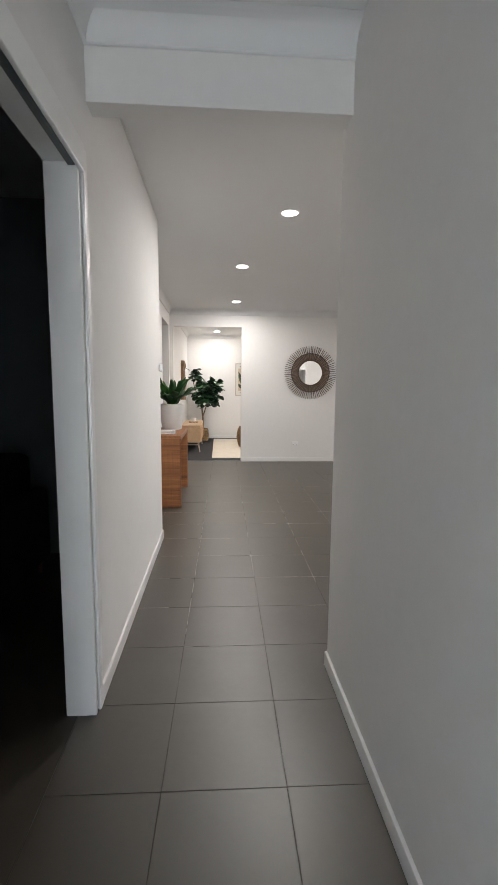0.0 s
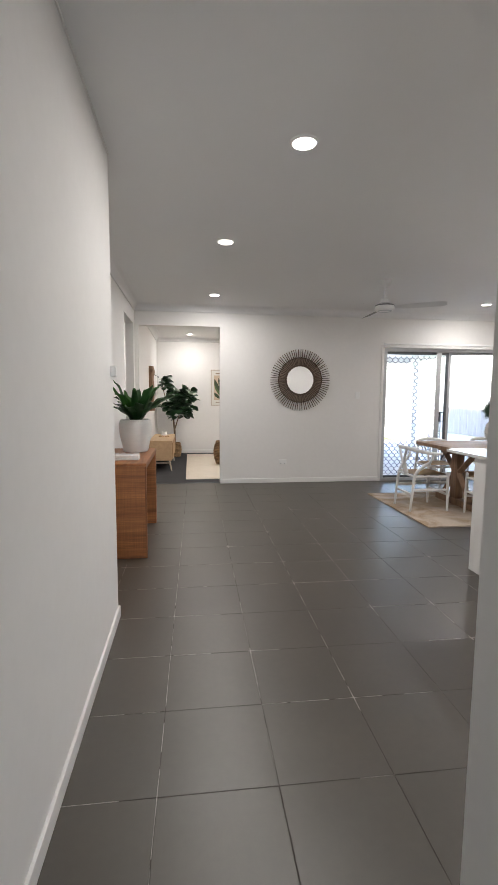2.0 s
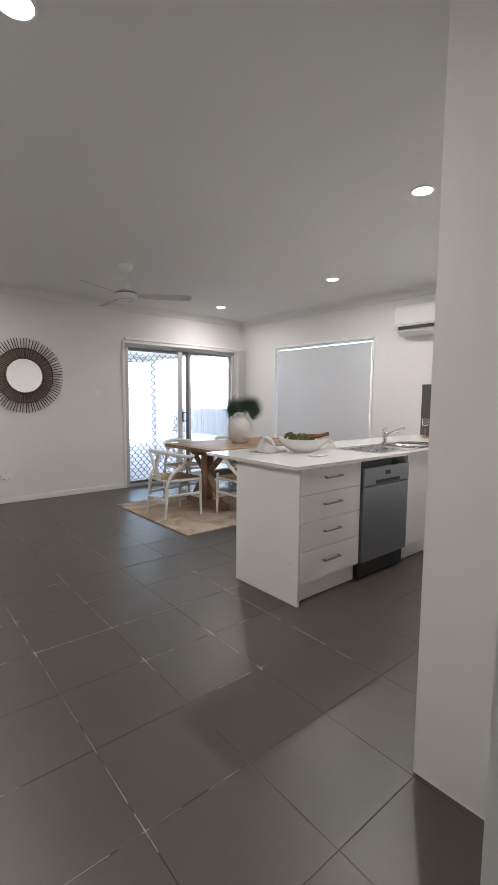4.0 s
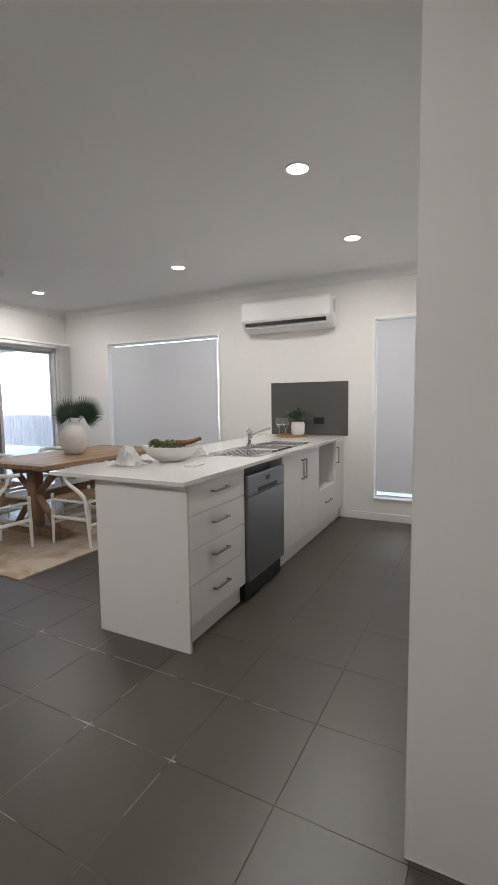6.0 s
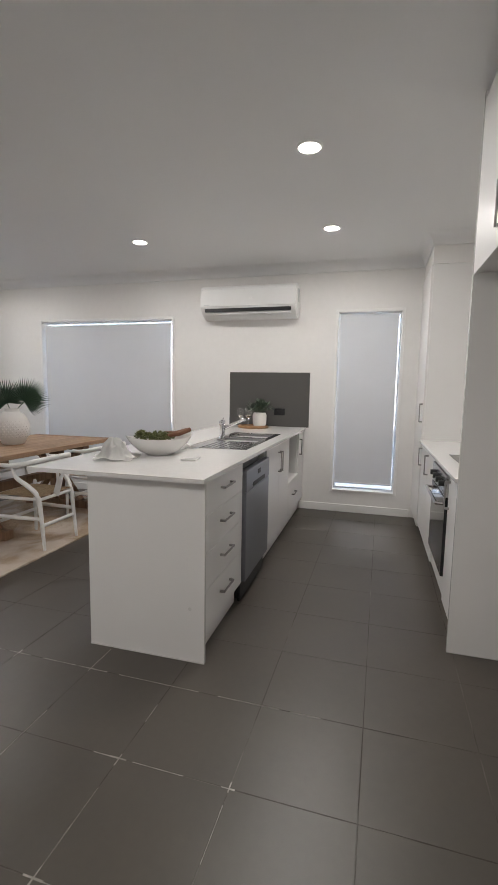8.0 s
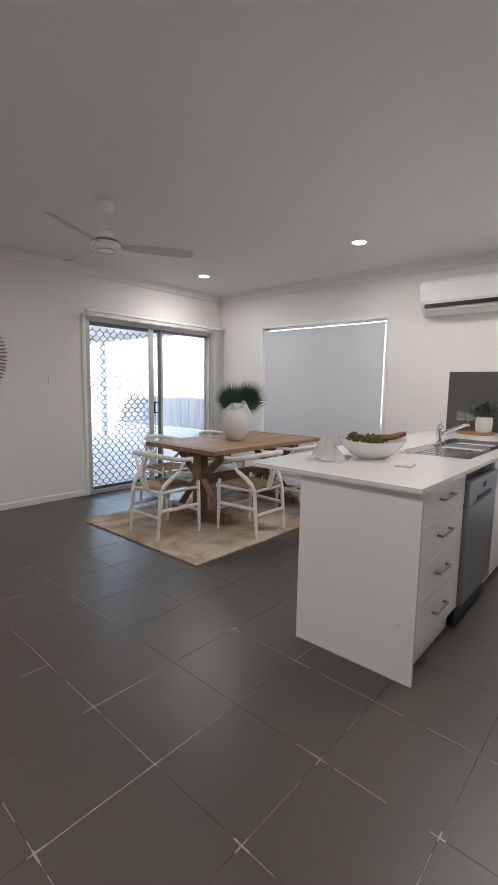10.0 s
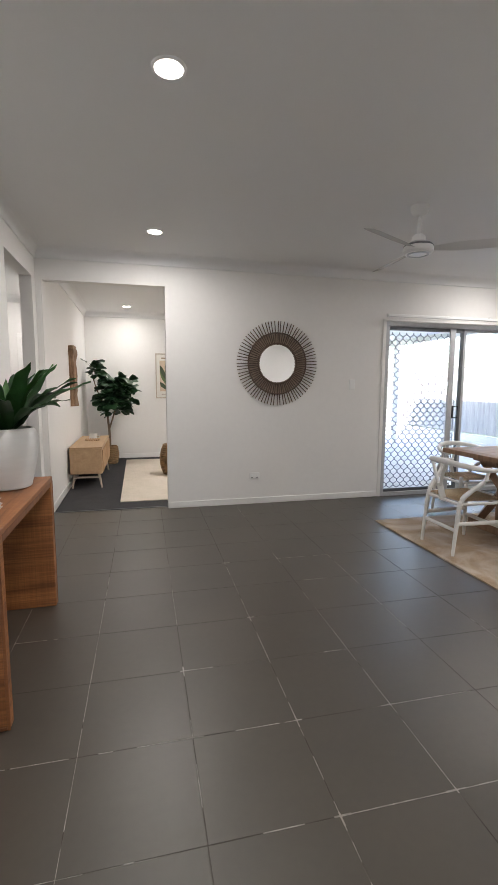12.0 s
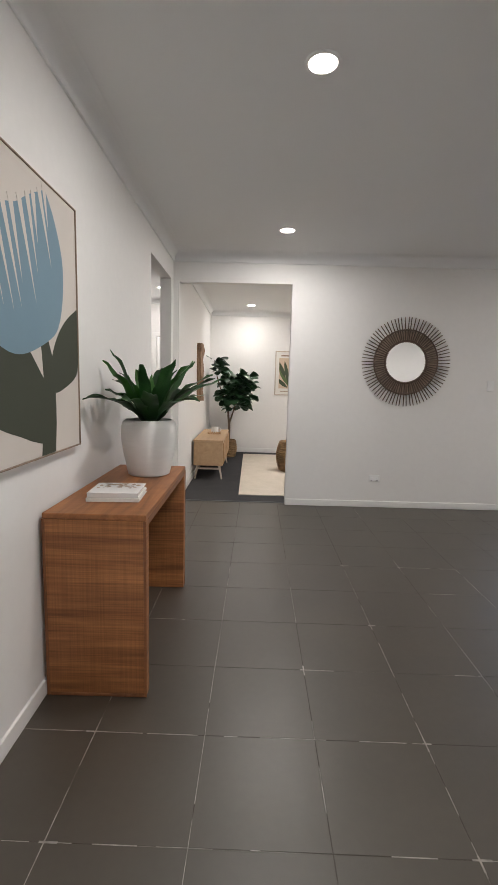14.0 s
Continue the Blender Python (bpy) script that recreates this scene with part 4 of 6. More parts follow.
# ---- things on the peninsula ----
STONE = BZ + 0.022
fb = thing("fruit_bowl", "long white boat-shaped ceramic bowl on the bench", "bowl", (2.70, 4.035, STONE), -44)
bm = bmesh.new()
NB = 40
prof = [(0.0, 0.004), (0.30, 0.004), (0.36, 0.0), (0.40, 0.004), (0.62, 0.022), (0.82, 0.05), (0.96, 0.08), (1.0, 0.092), (0.97, 0.092), (0.80, 0.06), (0.55, 0.032), (0.3, 0.022), (0.0, 0.02)]
rings = []
for q, z in prof:
    ring = []
    for i in range(NB):
        a = 2 * math.pi * i / NB
        lift = 0.022 * (abs(math.cos(a)) ** 3) * (q ** 3)
        if q == 0:
            ring.append(None)
        else:
            ring.append(bm.verts.new((0.210 * q * math.cos(a), 0.120 * q * math.sin(a), 1.12 * z + lift)))
    rings.append((q, z, ring))
for (q0, z0, a), (q1, z1, b) in zip(rings, rings[1:]):
    if q0 == 0:
        c = bm.verts.new((0, 0, z0))
        for i in range(NB):
            bm.faces.new((c, b[(i + 1) % NB], b[i]))
    elif q1 == 0:
        c = bm.verts.new((0, 0, z1))
        for i in range(NB):
            bm.faces.new((a[i], a[(i + 1) % NB], c))
    else:
        for i in range(NB):
            j = (i + 1) % NB
            bm.faces.new((a[i], a[j], b[j], b[i]))
part("shell", bm, M_CERAMIC, fb)
rng = random.Random(5)
gr = thing("artichokes", "clump of green artichokes piled in the bowl", "vegetables", (2.70, 4.035, STONE), -44, kind="stuff")
bm = bmesh.new()
for i in range(11):
    cx, cy = -0.125 + 0.0175 * i + rng.uniform(-0.01, 0.01), rng.uniform(-0.04, 0.04)
    cz = 0.092 + rng.uniform(0, 0.03)
    for k in range(34):
        th, ph = rng.uniform(0, 2 * math.pi), math.acos(rng.uniform(-0.3, 1))
        d = Vector((math.sin(ph) * math.cos(th), math.sin(ph) * math.sin(th), math.cos(ph)))
        p = Vector((cx, cy, cz)) + d * 0.026
        s = bmesh.ops.create_icosphere(bm, subdivisions=1, radius=0.011)
        q = d.to_track_quat("Z", "Y").to_matrix()
        for v in s["verts"]:
            v.co = q @ Vector((v.co.x * 0.8, v.co.y * 0.5, v.co.z * 1.1)) + p
part("artichoke_heads", bm, M_GRAPE, gr)
st = thing("salad_servers", "two brown wooden sticks resting in the bowl", "servers", (2.70, 4.035, STONE), -44)
for k in (0, 1):
    part("stick", tube(bmesh.new(), [(0.04, -0.02 + 0.045 * k, 0.118 + 0.012 * k), (0.12, -0.012 + 0.05 * k, 0.126), (0.20, 0.0 + 0.05 * k, 0.150 - 0.008 * k)], [0.012, 0.014, 0.014], 10), M_STICK, st)
# crumpled linen cloth
def cloth(x, y, sx, sy, hgt, turn, seed, label):
    bm = bmesh.new()
    n = 44
    g = {}
    for i in range(n):
        for j in range(n):
            u, v = i / (n - 1) * 2 - 1, j / (n - 1) * 2 - 1
            wob = noise.noise(Vector((u * 1.1 + seed, v * 1.1, seed)))
            # a bunched lobe off to one side that falls away to a flat hem, with soft folds across it
            hump = math.exp(-4.2 * ((u + 0.12) ** 2 + (v - 0.08) ** 2) ** 1.7)
            fold = 0.5 + 0.5 * math.sin(5.0 * u - 2.6 * v + seed + 3.0 * wob)
            crease = 1 - abs(noise.noise(Vector((u * 2.3, v * 2.3 + seed, 3.1)))) * 2.2
            z = 0.003 + hgt * hump * (0.46 + 0.24 * fold + 0.30 * crease) + 0.012 * fold * (1 - hump)
            g[i, j] = bm.verts.new((u * sx * (1 + 0.4 * noise.noise(Vector((v * 2, seed, 0)))) + 0.02 * wob, v * sy * (1 + 0.4 * noise.noise(Vector((u * 2, 0, seed)))), z))
    for i in range(n - 1):
        for j in range(n - 1):
            bm.faces.new((g[i, j], g[i + 1, j], g[i + 1, j + 1], g[i, j + 1]))
    bmesh.ops.solidify(bm, geom=list(bm.faces), thickness=0.002)
    single("linen_cloth", bm, M_CLOTH, label, "cloth", (x, y, STONE + 0.001), turn)


cloth(2.475, 4.20, 0.125, 0.115, 0.125, 20, 1.7, "crumpled white linen napkin beside the bowl")
cloth(3.02, 4.06, 0.10, 0.095, 0.12, -30, 4.2, "crumpled white linen napkin behind the bowl")
cs = thing("coaster", "small white marble coaster on the bench", "coaster", (2.585, 3.782, STONE), 10)
part("slab", boxed(-0.06, 0.06, -0.045, 0.045, 0, 0.012, 0.004), M_CERAMIC, cs)
part("inlay", boxed(-0.045, 0.045, -0.032, 0.032, 0.012, 0.014, 0.001), M_STONE, cs)

ty = thing("round_tray", "round wooden serving tray on the bench", "tray", (4.90, 4.03, STONE))
part("base", lathe(bmesh.new(), [(0, 0.0), (0.16, 0.0), (0.165, 0.004), (0.165, 0.026), (0.157, 0.028), (0.154, 0.012), (0.0, 0.011)], 36), M_TRAY, ty)
hp = thing("herb_pot", "small white pot with a leafy green herb", "potted plant", (4.94, 3.97, STONE + 0.012))
part("pot", lathe(bmesh.new(), [(0, 0), (0.06, 0.0), (0.074, 0.03), (0.077, 0.12), (0.068, 0.15), (0.062, 0.15), (0.062, 0.13), (0, 0.13)], 24), M_CERAMIC, hp)
bm = bmesh.new()
for k in range(190):
    th, ph = rng.uniform(0, 2 * math.pi), rng.uniform(0.1, 1.5)
    d = Vector((math.sin(ph) * math.cos(th), math.sin(ph) * math.sin(th), math.cos(ph) * 0.75))
    p = Vector((0, 0, 0.165)) + d * rng.uniform(0.05, 0.165)
    q = (d + Vector((rng.uniform(-.5, .5), rng.uniform(-.5, .5), rng.uniform(-.3, .5)))).to_track_quat("Y", "Z").to_matrix()
    l, w_ = rng.uniform(0.024, 0.042), rng.uniform(0.010, 0.017)
    vs = [bm.verts.new(p + q @ Vector(c)) for c in ((0, -l, 0), (w_, 0, 0.004), (0, l, 0), (-w_, 0, 0.004))]
    bm.faces.new(vs)
part("foliage", bm, M_HERB, hp, smooth=False)
bm = bmesh.new()
for k in range(14):
    a = k * 2.4
    tube(bm, [(0.02 * math.cos(a), 0.02 * math.sin(a), 0.10), (0.06 * math.cos(a), 0.06 * math.sin(a), 0.19)], 0.0018, 5)
part("stems", bm, M_LEAF, hp)
wg = None
for x, y in ((4.80, 4.06), (4.83, 4.15)):
    if wg is None:
        wg = thing("wine_glass", "clear stemmed wine glass on the tray", "glass", (x, y, STONE + 0.012), group="wine glasses")
        part("glass_body", lathe(bmesh.new(), [(0.0, 0.0), (0.034, 0.0), (0.034, 0.002), (0.006, 0.008), (0.004, 0.02), (0.004, 0.085), (0.012, 0.095), (0.034, 0.125), (0.04, 0.155), (0.036, 0.20), (0.034, 0.20), (0.038, 0.155), (0.032, 0.127), (0.0, 0.1)], 20), M_WINE, wg)
    else:
        copy_thing(wg, pose(x, y, STONE + 0.012))


# ---- kitchen south run: fridge recess, overheads, oven bench, pantry ----
KY = 2.352
for x in (1.490, 2.560):
    fpn = thing("fridge_panel", "floor-to-ceiling white laminate panel beside the fridge recess", "panel", (x, KITCH_S + 0.002, 0.001), group="fridge panels")
    dp = KY - KITCH_S - 0.002
    part("board", boxed(0, 0.020, 0, dp - 0.0012, 0, CEIL - 0.003, 0.0008), M_CABINET, fpn)
    part("edge_band", boxed(0.0003, 0.0197, dp - 0.0012, dp, 0, CEIL - 0.003), M_STONE, fpn, smooth=False)
    part("floor_bead", boxed(-0.003, -0.0002, 0, dp, 0, 0.004, 0.001), M_STONE, fpn, "pale silicone bead at the floor")
oc = thing("overhead_cabinet", "white two-door cabinet above the empty fridge recess", "cabinet", (0, 0, 0))
part("body", boxed(1.511, 2.559, KITCH_S + 0.002, KY - 0.02, 1.885, CEIL - 0.001), M_CABINET, oc, smooth=False)
d1 = part("door", boxed(1.513, 2.024, KY - 0.019, KY - 0.001, 1.875, CEIL - 0.04, 0.001), M_CABINET, oc)
d2 = part("door", boxed(2.027, 2.557, KY - 0.019, KY - 0.001, 1.875, CEIL - 0.04, 0.001), M_CABINET, oc)
handle(d1, 1.985, 1.925, 1.985, 2.09, KY - 0.001, 0.032)
handle(d2, 2.066, 1.925, 2.066, 2.09, KY - 0.001, 0.032)
ob_ = thing("oven_cabinet", "white base cabinet housing a built-in oven", "cabinet", (0, 0, 0))
part("body", boxed(2.581, 4.46, KITCH_S + 0.002, KY - 0.03, 0.12, 0.88), M_CABINET, ob_, smooth=False)
part("kickboard", boxed(2.581, 4.46, KITCH_S + 0.1, KY - 0.07, 0.001, 0.12), M_CABINET, ob_, smooth=False)
for a, b in ((2.583, 2.89), (3.50, 3.97), (3.975, 4.458)):
    d = part("door", boxed(a, b, KY - 0.029, KY - 0.011, 0.135, 0.865, 0.001), M_CABINET, ob_)
    handle(d, b - 0.04, 0.68, b - 0.04, 0.84, KY - 0.011, 0.03)
single("benchtop", boxed(2.581, 4.46, KITCH_S + 0.002, KY + 0.012, 0.882, 0.904, 0.0025), M_STONE, "white stone benchtop beside the cooktop", "benchtop")
ov = thing("oven", "black glass built-in oven with steel handle", "oven", (2.895, KY - 0.03, 0.27))
part("door_glass", boxed(0, 0.60, 0.0005, 0.035, 0.0, 0.46, 0.004), M_OVENGLASS, ov)
part("control_panel", boxed(0, 0.60, 0.0005, 0.035, 0.465, 0.59, 0.004), M_STEEL, ov)
for k in range(4):
    part("knob", tube(bmesh.new(), [(0.10 + k * 0.13, 0.035, 0.53), (0.10 + k * 0.13, 0.062, 0.53)], 0.018, 14), M_DARK, ov)
part("handle", tube(bmesh.new(), [(0.05, 0.035, 0.42), (0.05, 0.075, 0.42), (0.55, 0.075, 0.42), (0.55, 0.035, 0.42)], 0.010, 10), M_STEEL, ov)
ct = thing("cooktop", "black glass cooktop set into the bench", "cooktop", (2.90, KITCH_S + 0.06, 0.904))
part("glass", boxed(0, 0.59, 0, 0.45, 0.0005, 0.006, 0.002), M_OVENGLASS, ct)
for x, y in ((0.15, 0.12), (0.44, 0.12), (0.15, 0.33), (0.44, 0.33)):
    part("burner", lathe(bmesh.new(), [(0.055, 0.006), (0.06, 0.012), (0.04, 0.02), (0.0, 0.021)], 20, (x, y, 0)), M_DARK, ct)
pa = thing("pantry", "tall white laminate pantry cupboard", "cabinet", (0, 0, 0))
part("body", boxed(4.462, EAST - 0.003, KITCH_S + 0.002, KY - 0.02, 0.10, 2.42), M_CABINET, pa, smooth=False)
part("kickboard", boxed(4.48, EAST - 0.003, KITCH_S + 0.002, KY - 0.06, 0.001, 0.10), M_CABINET, pa, smooth=False)
d = part("door", boxed(4.464, EAST - 0.005, KY - 0.019, KY - 0.001, 0.11, 2.415, 0.001), M_CABINET, pa)
handle(d, 4.50, 1.06, 4.50, 1.23, KY - 0.001, 0.03)
structure("pantry_bulkhead", boxed(4.46, EAST, KITCH_S, 2.34, 2.422, H), M_WALL, "white plaster bulkhead above the pantry", "wall")


# ---- dining ----
rug = bmesh.new()
RX0, RX1, RY0, RY1 = 2.365, 4.80, 5.205, 6.83
n = 60
top = {}
for i in range(n + 1):
    for j in range(41):
        u, v = i / n, j / 40
        wob = 0.012 * abs(noise.noise(Vector((u * 7, v * 6, 0)))) + 0.006 * noise.noise(Vector((u * 19, v * 14, 2)))
        edge = 0.004 * math.sin(v * 120) if i in (0, n) else 0
        top[i, j] = rug.verts.new((RX0 + u * (RX1 - RX0) + edge, RY0 + v * (RY1 - RY0) + (0.004 * math.sin(u * 150) if j in (0, 40) else 0) - 0.02 * u + 0.01, 0.0105 + wob * 0.5))
for i in range(n):
    for j in range(40):
        rug.faces.new((top[i, j], top[i + 1, j], top[i + 1, j + 1], top[i, j + 1]))
ext = bmesh.ops.extrude_edge_only(rug, edges=[e for e in rug.edges if e.is_boundary])
for v in ext["geom"]:
    if isinstance(v, bmesh.types.BMVert):
        v.co.z = 0.0005
single("dining_rug", rug, M_JUTE, "flat woven natural jute rug under the dining table", "rug")

TBX, TBY = 3.80, 6.13
tb = thing("dining_table", "brown recycled timber trestle dining table", "table", (TBX, TBY, 0.008))
TL, TWD, TH = 0.86, 0.50, 0.752
y = -TWD
for k in range(5):
    w_ = 2 * TWD / 5
    part("plank", boxed(-TL + 0.10, TL - 0.10, y + 0.001, y + w_ - 0.001, TH - 0.042, TH + 0.0006 * (k % 2), 0.003), M_TABLE, tb)
    y += w_
for s in (-1, 1):
    a, b = sorted((s * TL, s * (TL - 0.099)))
    part("breadboard_end", boxed(a, b, -TWD, TWD, TH - 0.042, TH, 0.004), M_TABLE_LEG, tb)
part("apron", boxed(-TL + 0.12, TL - 0.12, -0.05, 0.05, TH - 0.11, TH - 0.043, 0.003), M_TABLE_LEG, tb)
for s in (-0.56, 0.56):
    ped = part("pedestal", boxed(s - 0.05, s + 0.05, -0.06, 0.06, 0.085, TH - 0.11, 0.006), M_TABLE_LEG, tb)
    part("foot", boxed(s - 0.05, s + 0.05, -0.40, 0.40, 0.0, 0.085, 0.012), M_TABLE_LEG, ped)
    part("bearer", boxed(s - 0.05, s + 0.05, -0.38, 0.38, TH - 0.11, TH - 0.043, 0.008), M_TABLE_LEG, ped)
    for q in (-1, 1):
        for z0, z1, yy0, yy1 in ((0.08, 0.40, 0.30, 0.05), (TH - 0.11, 0.42, 0.30, 0.05)):
            tube_bm = tube(bmesh.new(), [(s, q * yy0, z0), (s, q * (yy0 * 0.55 + yy1 * 0.45 - 0.015), z0 * 0.5 + z1 * 0.5), (s, q * yy1, z1)], 0.042, 4)
            part("brace", tube_bm, M_TABLE_LEG, ped, smooth=False)
part("stretcher", boxed(-0.56, 0.56, -0.035, 0.035, 0.33, 0.42, 0.005), M_TABLE_LEG, tb)


def wishbone_chair(at, turn, label):
    """Round-backed armchair with a Y splat and cord seat; it faces +y."""
    c = thing("dining_chair", label, "chair", at, turn, group="chairs round the dining table")
    for s in (-1, 1):
        part("front_leg", tube(bmesh.new(), [(s * 0.225, 0.215, 0), (s * 0.222, 0.21, 0.25), (s * 0.22, 0.205, 0.465), (s * 0.22, 0.205, 0.475)], [0.012, 0.017, 0.017, 0.010], 10), M_CHAIR, c)
        pts = smooth_path([(s * 0.20, -0.235, 0.0), (s * 0.198, -0.215, 0.22), (s * 0.20, -0.19, 0.43), (s * 0.225, -0.125, 0.52), (s * 0.262, -0.04, 0.60), (s * 0.274, -0.015, 0.685)], 5)
        nrad = len(pts)
        part("back_leg", tube(bmesh.new(), pts, [0.012 + 0.007 * math.sin(math.pi * k / (nrad - 1)) for k in range(nrad)], 10), M_CHAIR, c)
        part("side_rail", tube(bmesh.new(), [(s * 0.22, 0.205, 0.415), (s * 0.198, -0.195, 0.415)], 0.013, 8), M_CHAIR, c)
        part("side_stretcher", tube(bmesh.new(), [(s * 0.222, 0.21, 0.255), (s * 0.198, -0.21, 0.255)], 0.012, 8, 1.4), M_CHAIR, c)
    part("front_rail", tube(bmesh.new(), [(-0.22, 0.205, 0.41), (0.22, 0.205, 0.41)], 0.014, 8), M_CHAIR, c)
    part("back_rail", tube(bmesh.new(), [(-0.2, -0.19, 0.41), (0.2, -0.19, 0.41)], 0.014, 8), M_CHAIR, c)
    part("front_stretcher", tube(bmesh.new(), [(-0.222, 0.21, 0.20), (0.222, 0.21, 0.20)], 0.011, 8, 1.4), M_CHAIR, c)
    part("back_stretcher", tube(bmesh.new(), [(-0.198, -0.215, 0.20), (0.198, -0.215, 0.20)], 0.011, 8, 1.4), M_CHAIR, c)
    arc = []
    for k in range(25):
        a = math.pi * (k / 24) * 1.16 - math.pi * 0.08
        x = 0.278 * math.cos(a)
        yy = 0.02 - 0.285 * math.sin(a)
        arc.append((x, yy, 0.69 + 0.055 * max(0.0, math.sin(a)) ** 1.5))
    part("top_rail", tube(bmesh.new(), arc, [0.013 + 0.006 * math.sin(math.pi * k / 24) for k in range(25)], 12, 1.25), M_CHAIR, c)
    bm = bmesh.new()
    tube(bm, smooth_path([(0, -0.195, 0.41), (0, -0.225, 0.50), (0, -0.24, 0.555)], 4), 0.030, 8, 0.28)
    for s in (-1, 1):
        tube(bm, smooth_path([(s * 0.012, -0.235, 0.53), (s * 0.045, -0.25, 0.63), (s * 0.092, -0.25, 0.735)], 4), 0.017, 8, 0.5)
    part("splat", bm, M_CHAIR, c, "Y-shaped back splat")
    bm = bmesh.new()
    g = {}
    for i in range(13):
        for j in range(13):
            u, v = i / 12 * 2 - 1, j / 12 * 2 - 1
            hw = 0.222 + (0.198 - 0.222) * (1 - v) / 2
            dip = 0.022 * (1 - u * u) * (1 - v * v)
            g[i, j] = bm.verts.new((u * hw, 0.005 + v * 0.205, 0.438 - dip))
    for i in range(12):
        for j in range(12):
            bm.faces.new((g[i, j], g[i + 1, j], g[i + 1, j + 1], g[i, j + 1]))
    bmesh.ops.solidify(bm, geom=list(bm.faces), thickness=0.026)
    part("seat", bm, M_CORD, c, "woven natural paper cord seat")
    return c


ch = wishbone_chair((2.705, 6.02, 0.011), -90, "white wishbone armchair with woven cord seat at the table head")
for x, y, t in ((3.315, 5.505, 0), (4.20, 5.50, -2), (3.30, 6.72, 180), (4.12, 6.74, 180)):
    o = copy_thing(ch, pose(x, y, 0.011, 0, 0, t))
    tagged(o, "white wishbone armchair with woven cord seat at the table side")

# vase of palm leaves
va = thing("table_vase", "textured white ceramic vase on the dining table", "vase", (3.77, 6.15, 0.761))
VS = 1.17
part("body", lathe(bmesh.new(), [(r * VS * 0.94, z * VS) for r, z in ((0.0, 0.0), (0.075, 0.0), (0.09, 0.01), (0.118, 0.06), (0.135, 0.12), (0.134, 0.17), (0.118, 0.22), (0.09, 0.255), (0.062, 0.272), (0.058, 0.29), (0.062, 0.30), (0.052, 0.30), (0.05, 0.27), (0.0, 0.262))], 44), M_VASE, va)
for z in range(9):
    rad = (0.128, 0.136, 0.139, 0.139, 0.137, 0.132, 0.124, 0.113, 0.098)[z] * VS * 0.955
    bm = bmesh.new()
    for k in range(26):
        a = 2 * math.pi * (k + 0.5 * (z % 2)) / 26
        s = bmesh.ops.create_icosphere(bm, subdivisions=1, radius=0.0085)
        for v in s["verts"]:
            v.co += Vector(((rad - 0.006) * math.cos(a), (rad - 0.006) * math.sin(a), (0.07 + z * 0.021) * VS))
    part("raised_dots", bm, M_VASE, va)
pl = thing("palm_leaves", "two dark green fan palm leaves in the vase", "leaves", (3.77, 6.15, 0.761))


def fan_leaf(hub, facing, upv, radius, spread, count, stem_from):
    f, u = Vector(facing).normalized(), Vector(upv).normalized()
    r = u.cross(f).normalized()
    u = f.cross(r).normalized()
    bm = bmesh.new()
    tube(bm, smooth_path([stem_from, (Vector(stem_from) + Vector(hub)) / 2 + f * 0.01, hub], 4), 0.004, 6)
    h = Vector(hub)
    for k in range(count):
        a = -spread + 2 * spread * k / (count - 1)
        d = (math.cos(a) * u + math.sin(a) * r)
        side = (-math.sin(a) * u + math.cos(a) * r)
        L_ = radius * (1 - 0.34 * (abs(a) / spread) ** 1.5) * rng.uniform(0.94, 1.04)
        lift = 0.03 * (1 if k % 2 else -1)
        p0 = h
        p1 = h + d * L_ * 0.55 + f * (0.02 + 0.2 * lift)
        p2 = h + d * L_ + f * rng.uniform(-0.02, 0.02)
        w1 = 0.55 * L_ * spread / count * 1.35
        a0, b0, c0 = bm.verts.new(p0), bm.verts.new(p1 + side * w1), bm.verts.new(p1 - side * w1)
        m0 = bm.verts.new(p1 + f * 0.006)
        tip = bm.verts.new(p2)
        for fc in ((a0, b0, m0), (a0, m0, c0), (m0, b0, tip), (m0, tip, c0)):
            bm.faces.new(fc)
    part("fan_leaf", bm, M_PALM, pl, smooth=False)


fan_leaf((-0.020, 0.032, 0.400), (-0.86, -0.45, 0.12), (-0.17, 0.28, 0.94), 0.245, 1.95, 42, (0, 0, 0.30))
fan_leaf((0.058, -0.096, 0.412), (-0.82, -0.52, 0.05), (0.34, -0.57, 0.75), 0.26, 1.85, 42, (0.01, 0, 0.30))

# ceiling fan
cf = thing("ceiling_fan", "white three-blade ceiling fan", "ceiling fan", (2.14, 5.99, CEIL))
part("canopy", lathe(bmesh.new(), [(0.0, 0.0), (0.068, 0.0), (0.066, -0.03), (0.05, -0.06), (0.02, -0.072), (0.0, -0.072)], 28), M_WHITE_PL, cf)
part("downrod", tube(bmesh.new(), [(0, 0, -0.07), (0, 0, -0.235)], 0.0125, 12), M_WHITE_PL, cf)
part("motor", lathe(bmesh.new(), [(0.0, -0.20), (0.03, -0.20), (0.048, -0.215), (0.055, -0.262), (0.098, -0.278), (0.11, -0.30), (0.11, -0.325), (0.095, -0.34), (0.0, -0.345)], 32), M_WHITE_PL, cf)
part("motor_band", lathe(bmesh.new(), [(0.057, -0.255), (0.062, -0.255), (0.062, -0.268), (0.057, -0.268)], 28), M_ALU, cf)
part("vent_ring", lathe(bmesh.new(), [(0.080, -0.3415), (0.078, -0.3475), (0.066, -0.3485), (0.063, -0.344)], 32), M_ALU, cf, "grey slotted vent ring")
# solid dark ring in place of the shade between the motor halves
part("shadow_gap", lathe(bmesh.new(), [(0.099, -0.274), (0.1075, -0.282), (0.1085, -0.288), (0.105, -0.289)], 32), M_ALU_DARK, cf, "grey band drawn as the shadow gap above the blades")
